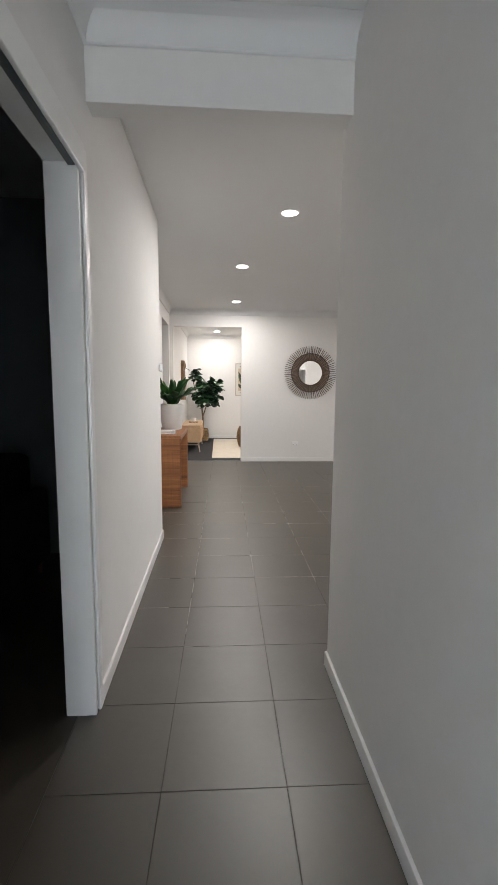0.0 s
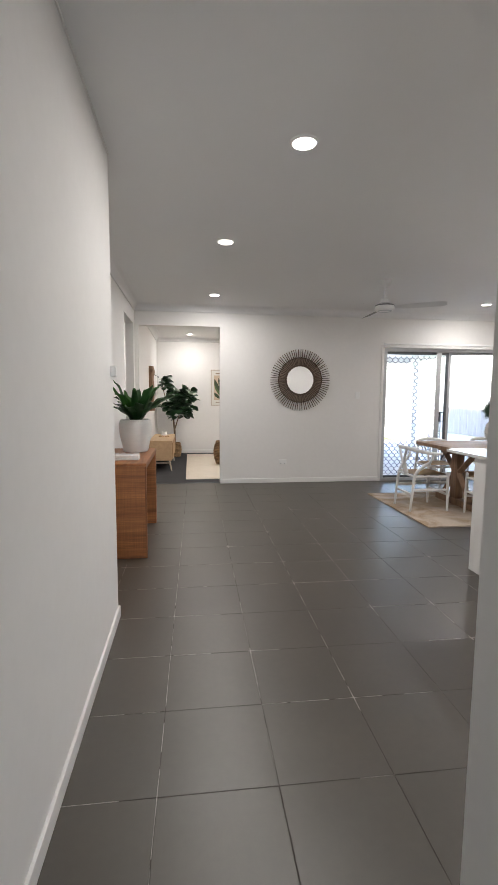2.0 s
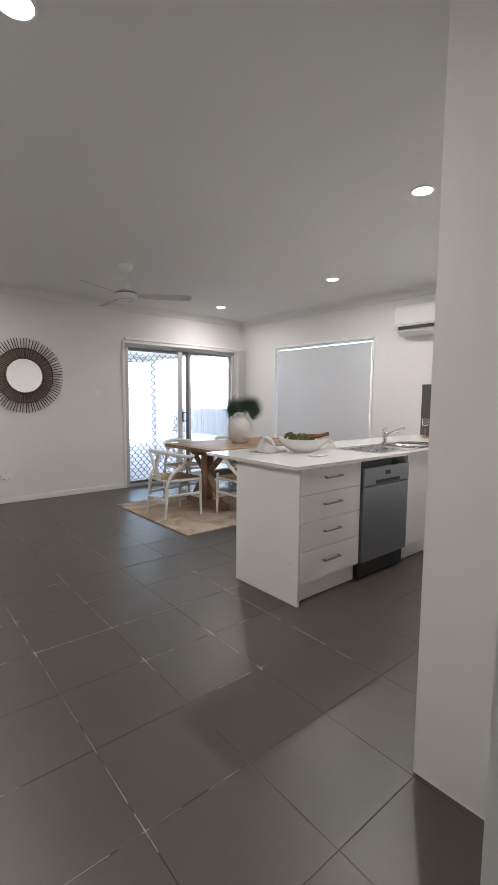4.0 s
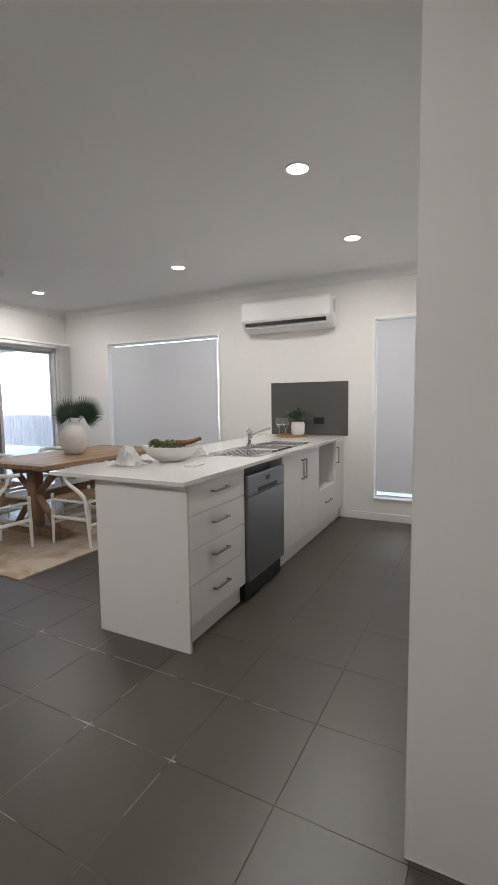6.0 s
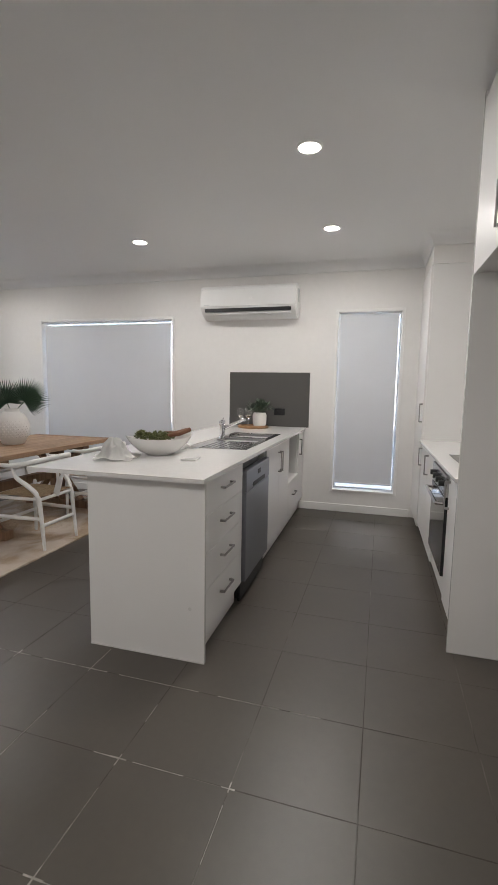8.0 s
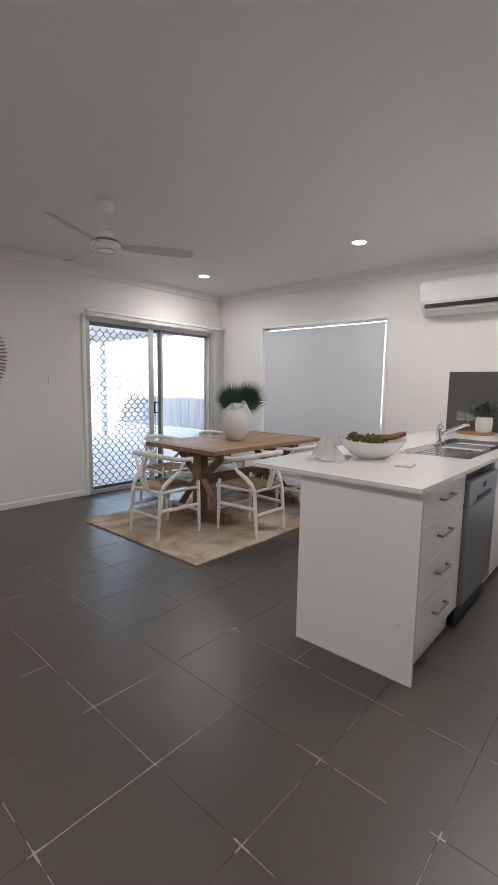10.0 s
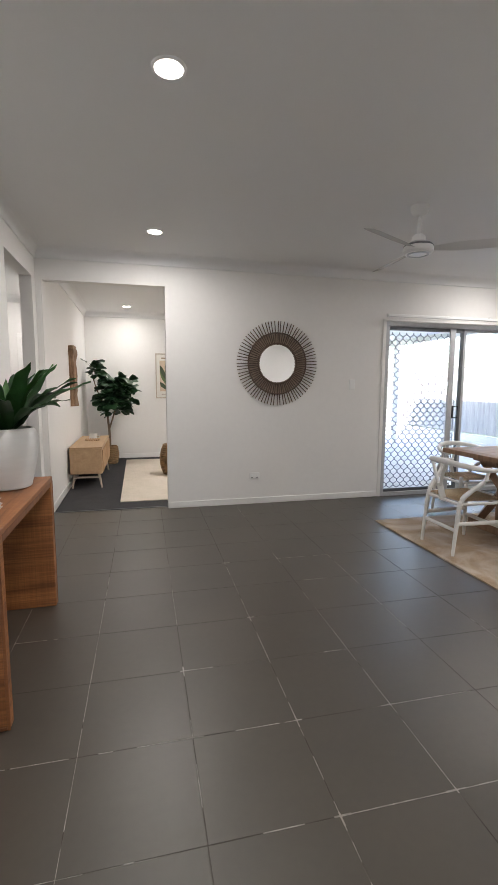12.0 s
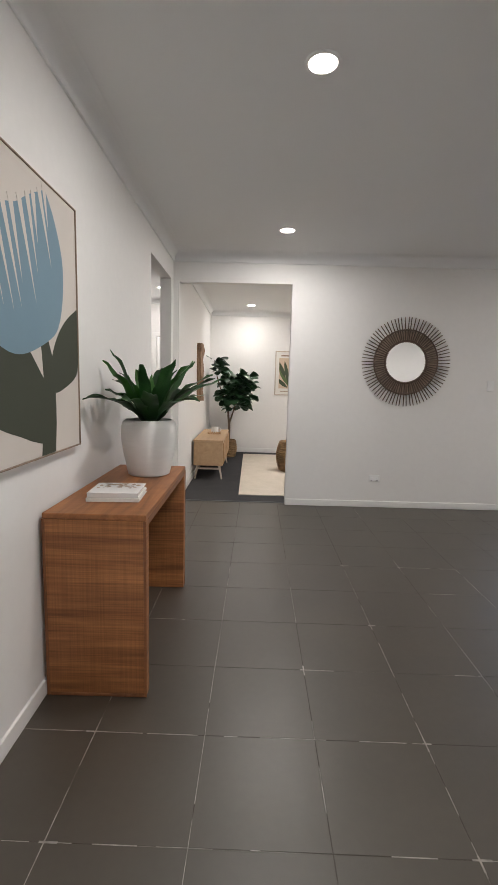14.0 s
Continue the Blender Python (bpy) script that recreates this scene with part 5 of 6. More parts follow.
for k, a in enumerate((-32, 88, 208)):
    bm = bmesh.new()
    lo, hi, nn = 0.10, 0.66, 12
    vs = []
    for i in range(nn + 1):
        q = i / nn
        x = lo + (hi - lo) * q
        hw = 0.028 + 0.028 * min(1, q * 3.2) - (0.02 * max(0, q - 0.93) / 0.07)
        tilt = -0.30
        vs.append([bm.verts.new((x, s * hw, -0.305 + s * hw * tilt)) for s in (-1, 0, 1)])
    for p, q in zip(vs, vs[1:]):
        for j in range(2):
            bm.faces.new((p[j], q[j], q[j + 1], p[j + 1]))
    bmesh.ops.solidify(bm, geom=list(bm.faces), thickness=0.007)
    bmesh.ops.rotate(bm, verts=bm.verts, matrix=Matrix.Rotation(radians(a), 3, "Z"))
    part("blade", bm, M_WHITE_GLOSS, cf)

# ---- sunburst mirror ----
sm = thing("sunburst_mirror", "round mirror in a dark rattan sunburst frame", "mirror", (1.603, NORTH, 1.598))
glassm = bmesh.new()
ret = bmesh.ops.create_circle(glassm, cap_ends=True, radius=0.215, segments=56)
bmesh.ops.rotate(glassm, verts=glassm.verts, matrix=Matrix.Rotation(radians(90), 3, "X"))
bmesh.ops.translate(glassm, verts=glassm.verts, vec=(0, -0.022, 0))
part("mirror_glass", glassm, M_MIRROR, sm, "clear round mirror glass", smooth=False)
part("backing", lathe(bmesh.new(), [(0.0, 0.0), (0.235, 0.0), (0.235, 0.02), (0.0, 0.02)], 40), M_RATTAN, sm).matrix_basis = pose(0, 0, 0, 90)
for rad, th in ((0.222, 0.011), (0.338, 0.008)):
    bm = bmesh.new()
    ring = [(rad * math.cos(2 * math.pi * k / 64), -0.026, rad * math.sin(2 * math.pi * k / 64)) for k in range(65)]
    tube(bm, ring, th, 8)
    part("hoop", bm, M_RATTAN, sm, "dark bound rattan hoop")
bm = bmesh.new()
for k in range(150):
    a = 2 * math.pi * k / 150
    r_in, r_out = 0.224, 0.338
    tube(bm, [(r_in * math.cos(a), -0.017, r_in * math.sin(a)), (r_out * math.cos(a + 0.01), -0.017, r_out * math.sin(a + 0.01))], 0.0068, 5)
tagged(part("cane_band", bm, M_RATTAN_LT, sm, "close-set brown cane band"), kind="stuff")
stick = finish("ray", tube(bmesh.new(), [(0.208, 0, 0), (0.36, 0, 0), (0.468, 0, 0)], [0.0050, 0.0056, 0.0050], 6), M_RATTAN, True)
for k in range(76):
    o = new("ray", stick)
    o.parent = sm
    o.matrix_basis = pose(0, -0.030 if k % 2 else -0.024, 0) @ Matrix.Rotation(-2 * math.pi * (k + rng.uniform(-0.14, 0.14)) / 76, 4, "Y")

# ---- console group ----
cn = thing("console_table", "rustic brown timber waterfall console table", "console table", (0, 0, 0))
CX0, CX1, CY0, CY1, CZ = WEST + 0.018, -0.441, 4.648, 5.735, 0.797
part("tabletop", boxed(CX0, CX1, CY0, CY1, CZ - 0.024, CZ, 0.004), M_CONSOLE, cn)
for y0_, y1_ in ((CY0 + 0.001, CY0 + 0.055), (CY1 - 0.055, CY1 - 0.001)):
    part("side_panel", boxed(CX0 + 0.001, CX1 - 0.001, y0_, y1_, 0.0015, CZ - 0.0245, 0.005), M_CONSOLE_END, cn)
part("front_apron", boxed(CX1 - 0.026, CX1 - 0.002, CY0 + 0.056, CY1 - 0.056, CZ - 0.055, CZ - 0.0245, 0.002), M_CONSOLE_EDGE, cn)
part("back_apron", boxed(CX0 + 0.002, CX0 + 0.026, CY0 + 0.056, CY1 - 0.056, CZ - 0.055, CZ - 0.0245, 0.002), M_CONSOLE_EDGE, cn)
for y0_, y1_ in ((CY0 - 0.002, CY0 + 0.003), (CY1 - 0.003, CY1 + 0.002)):
    for a, b in ((CX0 - 0.001, CX0 + 0.011), (CX1 - 0.011, CX1 + 0.001)):
        part("edge_strip", boxed(a, b, y0_, y1_, 0.002, CZ - 0.025, 0.002), M_CONSOLE_EDGE, cn)
    part("edge_strip", boxed(CX0 + 0.012, CX1 - 0.012, y0_, y1_, 0.002, 0.016, 0.002), M_CONSOLE_EDGE, cn)

bk = thing("book_stack", "white-covered picture book lying on the console", "book", (-0.637, 4.935, CZ), 3)
for z0, z1, w_ in ((0.001, 0.018, 0.0), (0.02, 0.042, 0.004)):
    b_ = part("page_block", boxed(-0.112 + w_, 0.108 - w_, -0.097 + w_, 0.097 - w_, z0 + 0.003, z1 - 0.003, 0.001), M_PAPER, bk)
    part("cover", boxed(-0.117 + w_, 0.115 - w_, -0.102 + w_, 0.102 - w_, z1 - 0.003, z1, 0.001), M_CERAMIC, b_)
    part("cover", boxed(-0.117 + w_, 0.115 - w_, -0.102 + w_, 0.102 - w_, z0, z0 + 0.003, 0.001), M_CERAMIC, b_)
    part("spine", boxed(-0.117 + w_, 0.115 - w_, -0.1045 + w_, -0.1005 + w_, z0, z1, 0.0015), M_CERAMIC, b_)
bm = bmesh.new()
for k in range(40):
    x, y = rng.uniform(-0.095, 0.09), rng.uniform(-0.01, 0.085)
    bmesh.ops.create_circle(bm, cap_ends=True, radius=rng.uniform(0.006, 0.017), segments=9, matrix=pose(x, y, 0.0426, 0, 0, k * 31) @ Matrix.Diagonal((1, 0.6, 1, 1)))
part("cover_print", bm, M_PRINT_BR, bk, "brown botanical cover print", smooth=False)

PXC, PYC = -0.615, 5.475
pt = thing("planter", "matt white ribbed ceramic planter on the console", "pot", (PXC, PYC, CZ))
part("shell", lathe(bmesh.new(), [(0.0, 0.0), (0.108, 0.0), (0.118, 0.006), (0.130, 0.06), (0.147, 0.14), (0.158, 0.22), (0.157, 0.275), (0.147, 0.305), (0.132, 0.318), (0.125, 0.316), (0.128, 0.29), (0.0, 0.285)], 48), M_POT, pt)
part("soil", lathe(bmesh.new(), [(0.0, 0.292), (0.127, 0.290)], 24), M_SOIL, pt)
ft = thing("birds_nest_fern", "dark green broad-leaved fern in the white planter", "plant", (PXC, PYC, CZ + 0.29))


def strap_leaf(az, length, width, rise, droop, m, twist=0.0):
    """A long wavy leaf from the crown, arching out along az."""
    bm = bmesh.new()
    n = 12
    rows = []
    ca, sa = math.cos(radians(az)), math.sin(radians(az))
    for i in range(n + 1):
        q = i / n
        out = length * (0.06 + q * math.cos(rise) * (1 + 0.25 * q))
        z = length * (q * math.sin(rise) * 1.15 - droop * q * q)
        hw = width * (math.sin(math.pi * min(0.999, 0.10 + 0.90 * q) ** 0.95) ** 0.72 if q < 1 else 0.02)
        if q == 0:
            hw = width * 0.25
        wave = 0.010 * math.sin(q * 17 + az)
        row = []
        for s in (-1, -0.5, 0, 0.5, 1):
            lift = 0.30 * abs(s) * hw + (wave * s * s) + twist * s * hw
            row.append(bm.verts.new((ca * (out - lift * 0.25) - sa * s * hw, sa * (out - lift * 0.25) + ca * s * hw, z + lift)))
        rows.append(row)
    for a, b in zip(rows, rows[1:]):
        for j in range(4):
            bm.faces.new((a[j], b[j], b[j + 1], a[j + 1]))
    bmesh.ops.solidify(bm, geom=list(bm.faces), thickness=0.0012)
    part("leaf", bm, m, ft)


def reach(az, length, rise):
    """The length a leaf can have before its tip meets the wall."""
    c = -math.cos(radians(az))
    return length if c < 0.05 else min(length, 0.235 / (c * (0.06 + 1.25 * math.cos(rise))))


for k in range(15):
    az = k * 360 / 15 + rng.uniform(-10, 10)
    back = math.cos(radians(az)) < -0.75
    rise = radians(rng.uniform(38, 56) + (18 if back else 0))
    strap_leaf(az, reach(az, 0.47 * rng.uniform(0.88, 1.08), rise), 0.049 * rng.uniform(0.85, 1.1), rise, rng.uniform(0.24, 0.48), M_LEAF, rng.uniform(-0.4, 0.4))
for k in range(10):
    az = k * 36 + 14 + rng.uniform(-12, 12)
    rise = radians(rng.uniform(54, 68) + (10 if math.cos(radians(az)) < -0.75 else 0))
    strap_leaf(az, reach(az, 0.45 * rng.uniform(0.84, 1.08), rise), 0.037 * rng.uniform(0.85, 1.1), rise, rng.uniform(0.14, 0.32), M_LEAF if k % 3 else M_LEAF_MID, rng.uniform(-0.4, 0.4))
for k in range(5):
    strap_leaf(k * 72 + 25, 0.31 * rng.uniform(0.85, 1.1), 0.030, radians(rng.uniform(66, 80)), 0.12, M_LEAF_MID if k % 2 else M_LEAF, rng.uniform(-0.3, 0.3))

# canvas on the west wall
AY0, AY1, AZ0, AZ1 = 4.02, 5.052, 1.02, 2.09
aw = thing("canvas_painting", "large framed abstract canvas of a blue flower with olive leaves", "painting", (WEST, 0, 0))
part("canvas", boxed(0.004, 0.026, AY0 + 0.006, AY1 - 0.006, AZ0 + 0.006, AZ1 - 0.006), M_CANVAS, aw, smooth=False)
for a in ((AY0, AY0 + 0.005, AZ0, AZ1), (AY1 - 0.005, AY1, AZ0, AZ1), (AY0 + 0.005, AY1 - 0.005, AZ0, AZ0 + 0.005), (AY0 + 0.005, AY1 - 0.005, AZ1 - 0.005, AZ1)):
    part("frame_strip", boxed(0.001, 0.032, *a, 0.001), M_ARTFRAME, aw)


def blob(name, pts, m, x, parent, n=6):
    """A flat painted shape bounded by a smooth closed line through (y, z) points."""
    pp = smooth_path([(0, a, b) for a, b in pts + [pts[0]]], n)[:-1]
    bm = bmesh.new()
    f = bm.faces.new([bm.verts.new((x, p.y, p.z)) for p in pp])
    bmesh.ops.triangulate(bm, faces=[f])
    ext = bmesh.ops.extrude_face_region(bm, geom=list(bm.faces))
    bmesh.ops.translate(bm, verts=[v for v in ext["geom"] if isinstance(v, bmesh.types.BMVert)], vec=(0.0262 - x, 0, 0))
    return part(name, bm, m, parent, smooth=False)


def poly(name, pts, m, x, parent):
    bm = bmesh.new()
    f = bm.faces.new([bm.verts.new((x, a, b)) for a, b in pts])
    bmesh.ops.triangulate(bm, faces=[f])
    ext = bmesh.ops.extrude_face_region(bm, geom=list(bm.faces))
    bmesh.ops.translate(bm, verts=[v for v in ext["geom"] if isinstance(v, bmesh.types.BMVert)], vec=(0.0262 - x, 0, 0))
    return part(name, bm, m, parent, smooth=False)


blob("painted_leaf", [(5.046, 1.652), (4.922, 1.586), (4.835, 1.514), (4.774, 1.423), (4.755, 1.33), (4.798, 1.274), (4.927, 1.303), (5.02, 1.345), (5.046, 1.40), (5.046, 1.53)], M_GREENP, 0.0266, aw)
blob("painted_leaf", [(4.592, 1.427), (4.695, 1.331), (4.79, 1.26), (4.785, 1.15), (4.70, 1.078), (4.60, 1.09), (4.508, 1.118), (4.364, 1.162), (4.20, 1.24), (4.10, 1.36), (4.10, 1.45), (4.30, 1.47)], M_GREENP, 0.0269, aw)
bm = bmesh.new()
rows_ = [[bm.verts.new((0.0272, y, z)) for y in (y0_, y1_)] for z, y0_, y1_ in ((AZ0 + 0.007, 4.655, 4.782), (1.15, 4.675, 4.797), (1.28, 4.686, 4.796), (1.331, 4.690, 4.79), (1.423, 4.681, 4.774), (1.46, 4.676, 4.755), (1.487, 4.72, 4.739))]
for p, q in zip(rows_, rows_[1:]):
    bm.faces.new((p[0], p[1], q[1], q[0]))
part("painted_stem", bm, M_GREENP, aw, smooth=False)
blob("painted_petal", [(4.752, 2.058), (4.834, 1.96), (4.896, 1.824), (4.892, 1.673), (4.837, 1.542), (4.727, 1.475), (4.532, 1.417), (4.387, 1.435), (4.25, 1.52), (4.17, 1.66), (4.15, 1.85), (4.20, 1.98), (4.35, 1.90), (4.50, 1.92), (4.62, 1.99)], M_BLUE, 0.0275, aw)
for y0_, z0_, y1_, z1_ in ((4.738, 2.075, 4.769, 1.912), (4.700, 2.04, 4.789, 1.775), (4.650, 2.01, 4.677, 1.834), (4.605, 1.99, 4.669, 1.729), (4.545, 1.96, 4.650, 1.613), (4.485, 1.94, 4.550, 1.670), (4.43, 1.93, 4.538, 1.582), (4.37, 1.93, 4.485, 1.562), (4.31, 1.94, 4.42, 1.57)):
    poly("painted_slit", [(y0_ - 0.017, z0_), (y0_ + 0.017, z0_), (y1_, z1_)], M_CANVAS, 0.0278, aw)


# ---- living room beyond the opening ----
single("living_rug", boxed(-0.155, 1.9, 8.15, 11.25, 0.0045, 0.014, 0.003), M_WOOLRUG, "cream flat-woven rug on charcoal carpet", "rug")
tv = thing("low_cabinet", "light oak low cabinet on splayed legs", "cabinet", (LIV_W + 0.03, 8.95, 0.004))
part("body", boxed(0, 0.40, 0, 1.45, 0.195, 0.53, 0.010), M_OAK, tv)
part("top", boxed(-0.004, 0.405, -0.005, 1.455, 0.531, 0.548, 0.004), M_OAK, tv)
for a, b in ((0.03, 0.70), (0.75, 1.42)):
    part("cane_door", boxed(0.401, 0.412, a, b, 0.22, 0.505, 0.002), M_CANE, tv, "woven cane door panel")
for y in (0.06, 1.39):
    part("leg_bar", boxed(0.03, 0.37, y - 0.012, y + 0.012, 0.135, 0.159, 0.003), M_FRAME_LT, tv)
    for s, x in ((-1, 0.05), (1, 0.35)):
        part("leg", tube(bmesh.new(), [(x + s * 0.035, y, 0.0), (x, y, 0.196)], [0.011, 0.018], 10), M_FRAME_LT, tv)
cu = thing("mug", "white ceramic mug on the low cabinet", "mug", (LIV_W + 0.24, 9.9, 0.552))
part("cup", lathe(bmesh.new(), [(0, 0), (0.05, 0.0), (0.056, 0.01), (0.058, 0.09), (0.053, 0.09), (0.05, 0.02), (0, 0.018)], 24), M_CERAMIC, cu)
part("ear", tube(bmesh.new(), smooth_path([(0.055, 0, 0.075), (0.085, 0, 0.07), (0.085, 0, 0.03), (0.055, 0, 0.022)], 5), 0.006, 8), M_CERAMIC, cu)
bd = thing("bead_garland", "string of pale wooden beads on the low cabinet", "beads", (LIV_W + 0.25, 9.7, 0.552))
for k in range(16):
    a = 2 * math.pi * k / 16
    bm = bmesh.new()
    bmesh.ops.create_icosphere(bm, subdivisions=2, radius=0.015, matrix=pose(0.09 * math.cos(a), 0.07 * math.sin(a), 0.015 + 0.003 * (k % 2)))
    part("bead", bm, M_OAK, bd)
ds = thing("timber_wall_slab", "narrow rough timber slab hung upright on the wall", "wall decoration", (LIV_W, 9.62, 0))
bm = bmesh.new()
n = 22
outl = []
for i in range(n + 1):
    q = i / n
    z = 1.06 + 0.83 * q
    hw = 0.15 + 0.05 * noise.noise(Vector((q * 6, 0, 1))) - 0.03 * max(0, q - 0.9) / 0.1
    c = 0.02 * noise.noise(Vector((q * 2, 3, 0)))
    outl.append((c - hw, c + hw, z))
prev = None
for a, b, z in outl:
    cur = [bm.verts.new(p) for p in ((0.002, a, z), (0.06 + 0.03 * noise.noise(Vector((z * 9, 1, 0))), a + 0.012, z), (0.085 + 0.03 * noise.noise(Vector((z * 7, 2, 0))), (a + b) / 2, z), (0.06, b - 0.012, z), (0.002, b, z))]
    if prev:
        for k in range(5):
            j = (k + 1) % 5
            bm.faces.new((prev[k], prev[j], cur[j], cur[k]))
    else:
        bm.faces.new(cur)
    prev = cur
bm.faces.new(prev[::-1])
part("slab", bm, M_DRIFT, ds)

fp = thing("framed_print", "framed botanical leaf print on the end wall", "framed print", (0.405, LIV_N, 1.12))
FW, FH = 0.60, 0.83
for a in ((0, 0.018, 0, FH), (FW - 0.018, FW, 0, FH), (0.018, FW - 0.018, 0, 0.018), (0.018, FW - 0.018, FH - 0.018, FH)):
    part("frame_bar", boxed(a[0], a[1], -0.03, -0.001, a[2], a[3], 0.002), M_FRAME_LT, fp)
part("mount", boxed(0.018, FW - 0.018, -0.012, -0.002, 0.018, FH - 0.018), M_ARTPAPER, fp, smooth=False)
part("print_field", boxed(0.075, FW - 0.075, -0.0140, -0.0125, 0.13, FH - 0.13), M_ARTSAND, fp, smooth=False)
part("caption_bar", boxed(0.11, 0.46, -0.0140, -0.0125, FH - 0.098, FH - 0.075), M_ARTFRAME, fp, smooth=False)
part("caption_bar", boxed(0.11, 0.36, -0.0140, -0.0125, 0.07, 0.082), M_ARTFRAME, fp, smooth=False)
for k, (bx, bz, ang, ln) in enumerate(((0.28, 0.16, 12, 0.50), (0.26, 0.18, 30, 0.42), (0.24, 0.15, 52, 0.27), (0.31, 0.17, -14, 0.5), (0.33, 0.17, -34, 0.40), (0.36, 0.15, -55, 0.24), (0.20, 0.33, 24, 0.32), (0.40, 0.32, -24, 0.32))):
    bm = bmesh.new()
    a = radians(ang)
    vs = []
    for q, w_ in ((0, 0.004), (0.3, 0.032), (0.6, 0.036), (0.85, 0.022), (1, 0.002), (0.85, -0.022), (0.6, -0.036), (0.3, -0.032), (0, -0.004)):
        u, v = -math.sin(a) * q * ln + math.cos(a) * w_, math.cos(a) * q * ln + math.sin(a) * w_
        vs.append(bm.verts.new((min(max(bx + u, 0.078), FW - 0.078), -0.0146 - 0.0004 * k, min(max(bz + v, 0.132), FH - 0.132))))
    f = bm.faces.new(vs)
    bmesh.ops.triangulate(bm, faces=[f])
    part("printed_leaf", bm, M_ARTLEAF if k % 2 else M_ARTLEAF2, fp, smooth=False)
bs = thing("seagrass_basket", "round woven seagrass basket on the cream rug", "basket", (0.60, 9.72, 0.0145))
prof = [(0.0, 0.0), (0.15, 0.0)]
for k in range(15):
    z = 0.012 + k * 0.030
    rr = 0.16 + 0.065 * math.sin(math.pi * (k + 1.5) / 17)
    prof += [(rr, z), (rr + 0.011, z + 0.012), (rr, z + 0.026)]
prof += [(0.14, 0.45), (0.13, 0.44), (0.0, 0.1)]
part("body", lathe(bmesh.new(), prof, 30), M_SEAGRASS, bs)

# fiddle-leaf fig
fg = thing("fiddle_leaf_fig", "fiddle-leaf fig tree in a woven basket", "indoor tree", (-0.42, 10.98, 0.004))
pb = part("basket", lathe(bmesh.new(), [(0, 0.0), (0.12, 0.0)] + [c for k in range(9) for c in ((0.125 + 0.02 * math.sin(k / 8 * 3.1), 0.01 + k * 0.032), (0.137 + 0.02 * math.sin(k / 8 * 3.1), 0.026 + k * 0.032))] + [(0.12, 0.31), (0.115, 0.27), (0.0, 0.26)], 28), M_SEAGRASS, fg, "woven seagrass basket")
limbs = [
    smooth_path([(0, 0, 0.24), (0.0, 0.01, 0.55), (-0.02, 0.0, 0.85), (0.02, 0.02, 1.15), (0.10, 0.03, 1.46)], 5),
    smooth_path([(0.0, 0.01, 0.60), (0.08, 0.02, 0.85), (0.16, -0.02, 1.10), (0.22, 0.0, 1.35)], 5),
    smooth_path([(-0.02, 0.0, 0.85), (-0.12, 0.02, 1.1), (-0.22, 0.0, 1.4), (-0.28, -0.02, 1.72)], 5),
]
trunk = bmesh.new()
for k, l in enumerate(limbs):
    r0_ = (0.024, 0.014, 0.012)[k]
    tube(trunk, l, [r0_ * (1 - 0.7 * i / (len(l) - 1)) + 0.002 for i in range(len(l))], 10)
part("trunk", trunk, M_BARK, fg)
crown = bmesh.new()


def fig_leaf(p, d, size):
    d = Vector(d).normalized()
    q = d.to_track_quat("Y", "Z").to_matrix()
    roll = Matrix.Rotation(rng.uniform(-0.8, 0.8), 3, "Y")
    rows = []
    for t, w_ in ((0.0, 0.05), (0.15, 0.22), (0.35, 0.30), (0.55, 0.36), (0.8, 0.40), (0.95, 0.22), (1.0, 0.03)):
        cup = -0.22 * t * t
        rows.append([crown.verts.new(Vector(p) + q @ roll @ Vector((s * w_ * size, t * size, (cup + 0.16 * abs(s) * w_ * 2) * size))) for s in (-1, 0, 1)])
    for a, b in zip(rows, rows[1:]):
        for j in range(2):
            crown.faces.new((a[j], b[j], b[j + 1], a[j + 1]))


for li, l in enumerate(limbs):
    start = int(len(l) * (0.62, 0.42, 0.80)[li])
    for i in range(start, len(l)):
        for k in range((16, 14, 8)[li]):
            th = rng.uniform(0, 2 * math.pi)
            d = Vector((math.cos(th), math.sin(th), rng.uniform(-0.35, 0.55)))
            s = rng.uniform(0.12, 0.20)
            p = l[i] + d * rng.uniform(0.02, 0.17)
            if p.x - 0.42 + d.x * s < LIV_W + 0.03 or p.y + 10.98 + d.y * s > LIV_N - 0.03:
                d = -d
                p = l[i] + d * 0.03
                if p.x - 0.42 + d.x * s < LIV_W + 0.03 or p.y + 10.98 + d.y * s > LIV_N - 0.03:
                    continue
            fig_leaf(p, d, s)
part("crown", crown, M_FIG, fg, "broad dark green leaves")

# door in the side passage
pd = thing("passage_door", "white painted flush door at the passage end", "door", (-1.60, 10.4, 0), kind="structure")
part("leaf", boxed(0, 0.60, -0.02, -0.002, 0.005, 2.04, 0.003), M_TRIM, pd)
for a in ((-0.07, -0.004), (0.604, 0.655)):
    part("architrave", boxed(a[0], a[1], -0.026, -0.001, 0, 2.05, 0.004), M_TRIM, pd)
part("architrave", boxed(-0.07, 0.655, -0.027, -0.001, 2.051, 2.115, 0.004), M_TRIM, pd)
part("door_handle", tube(bmesh.new(), [(0.07, -0.02, 1.0), (0.07, -0.06, 1.0), (0.18, -0.06, 1.0)], 0.009, 8), M_CHROME, pd)

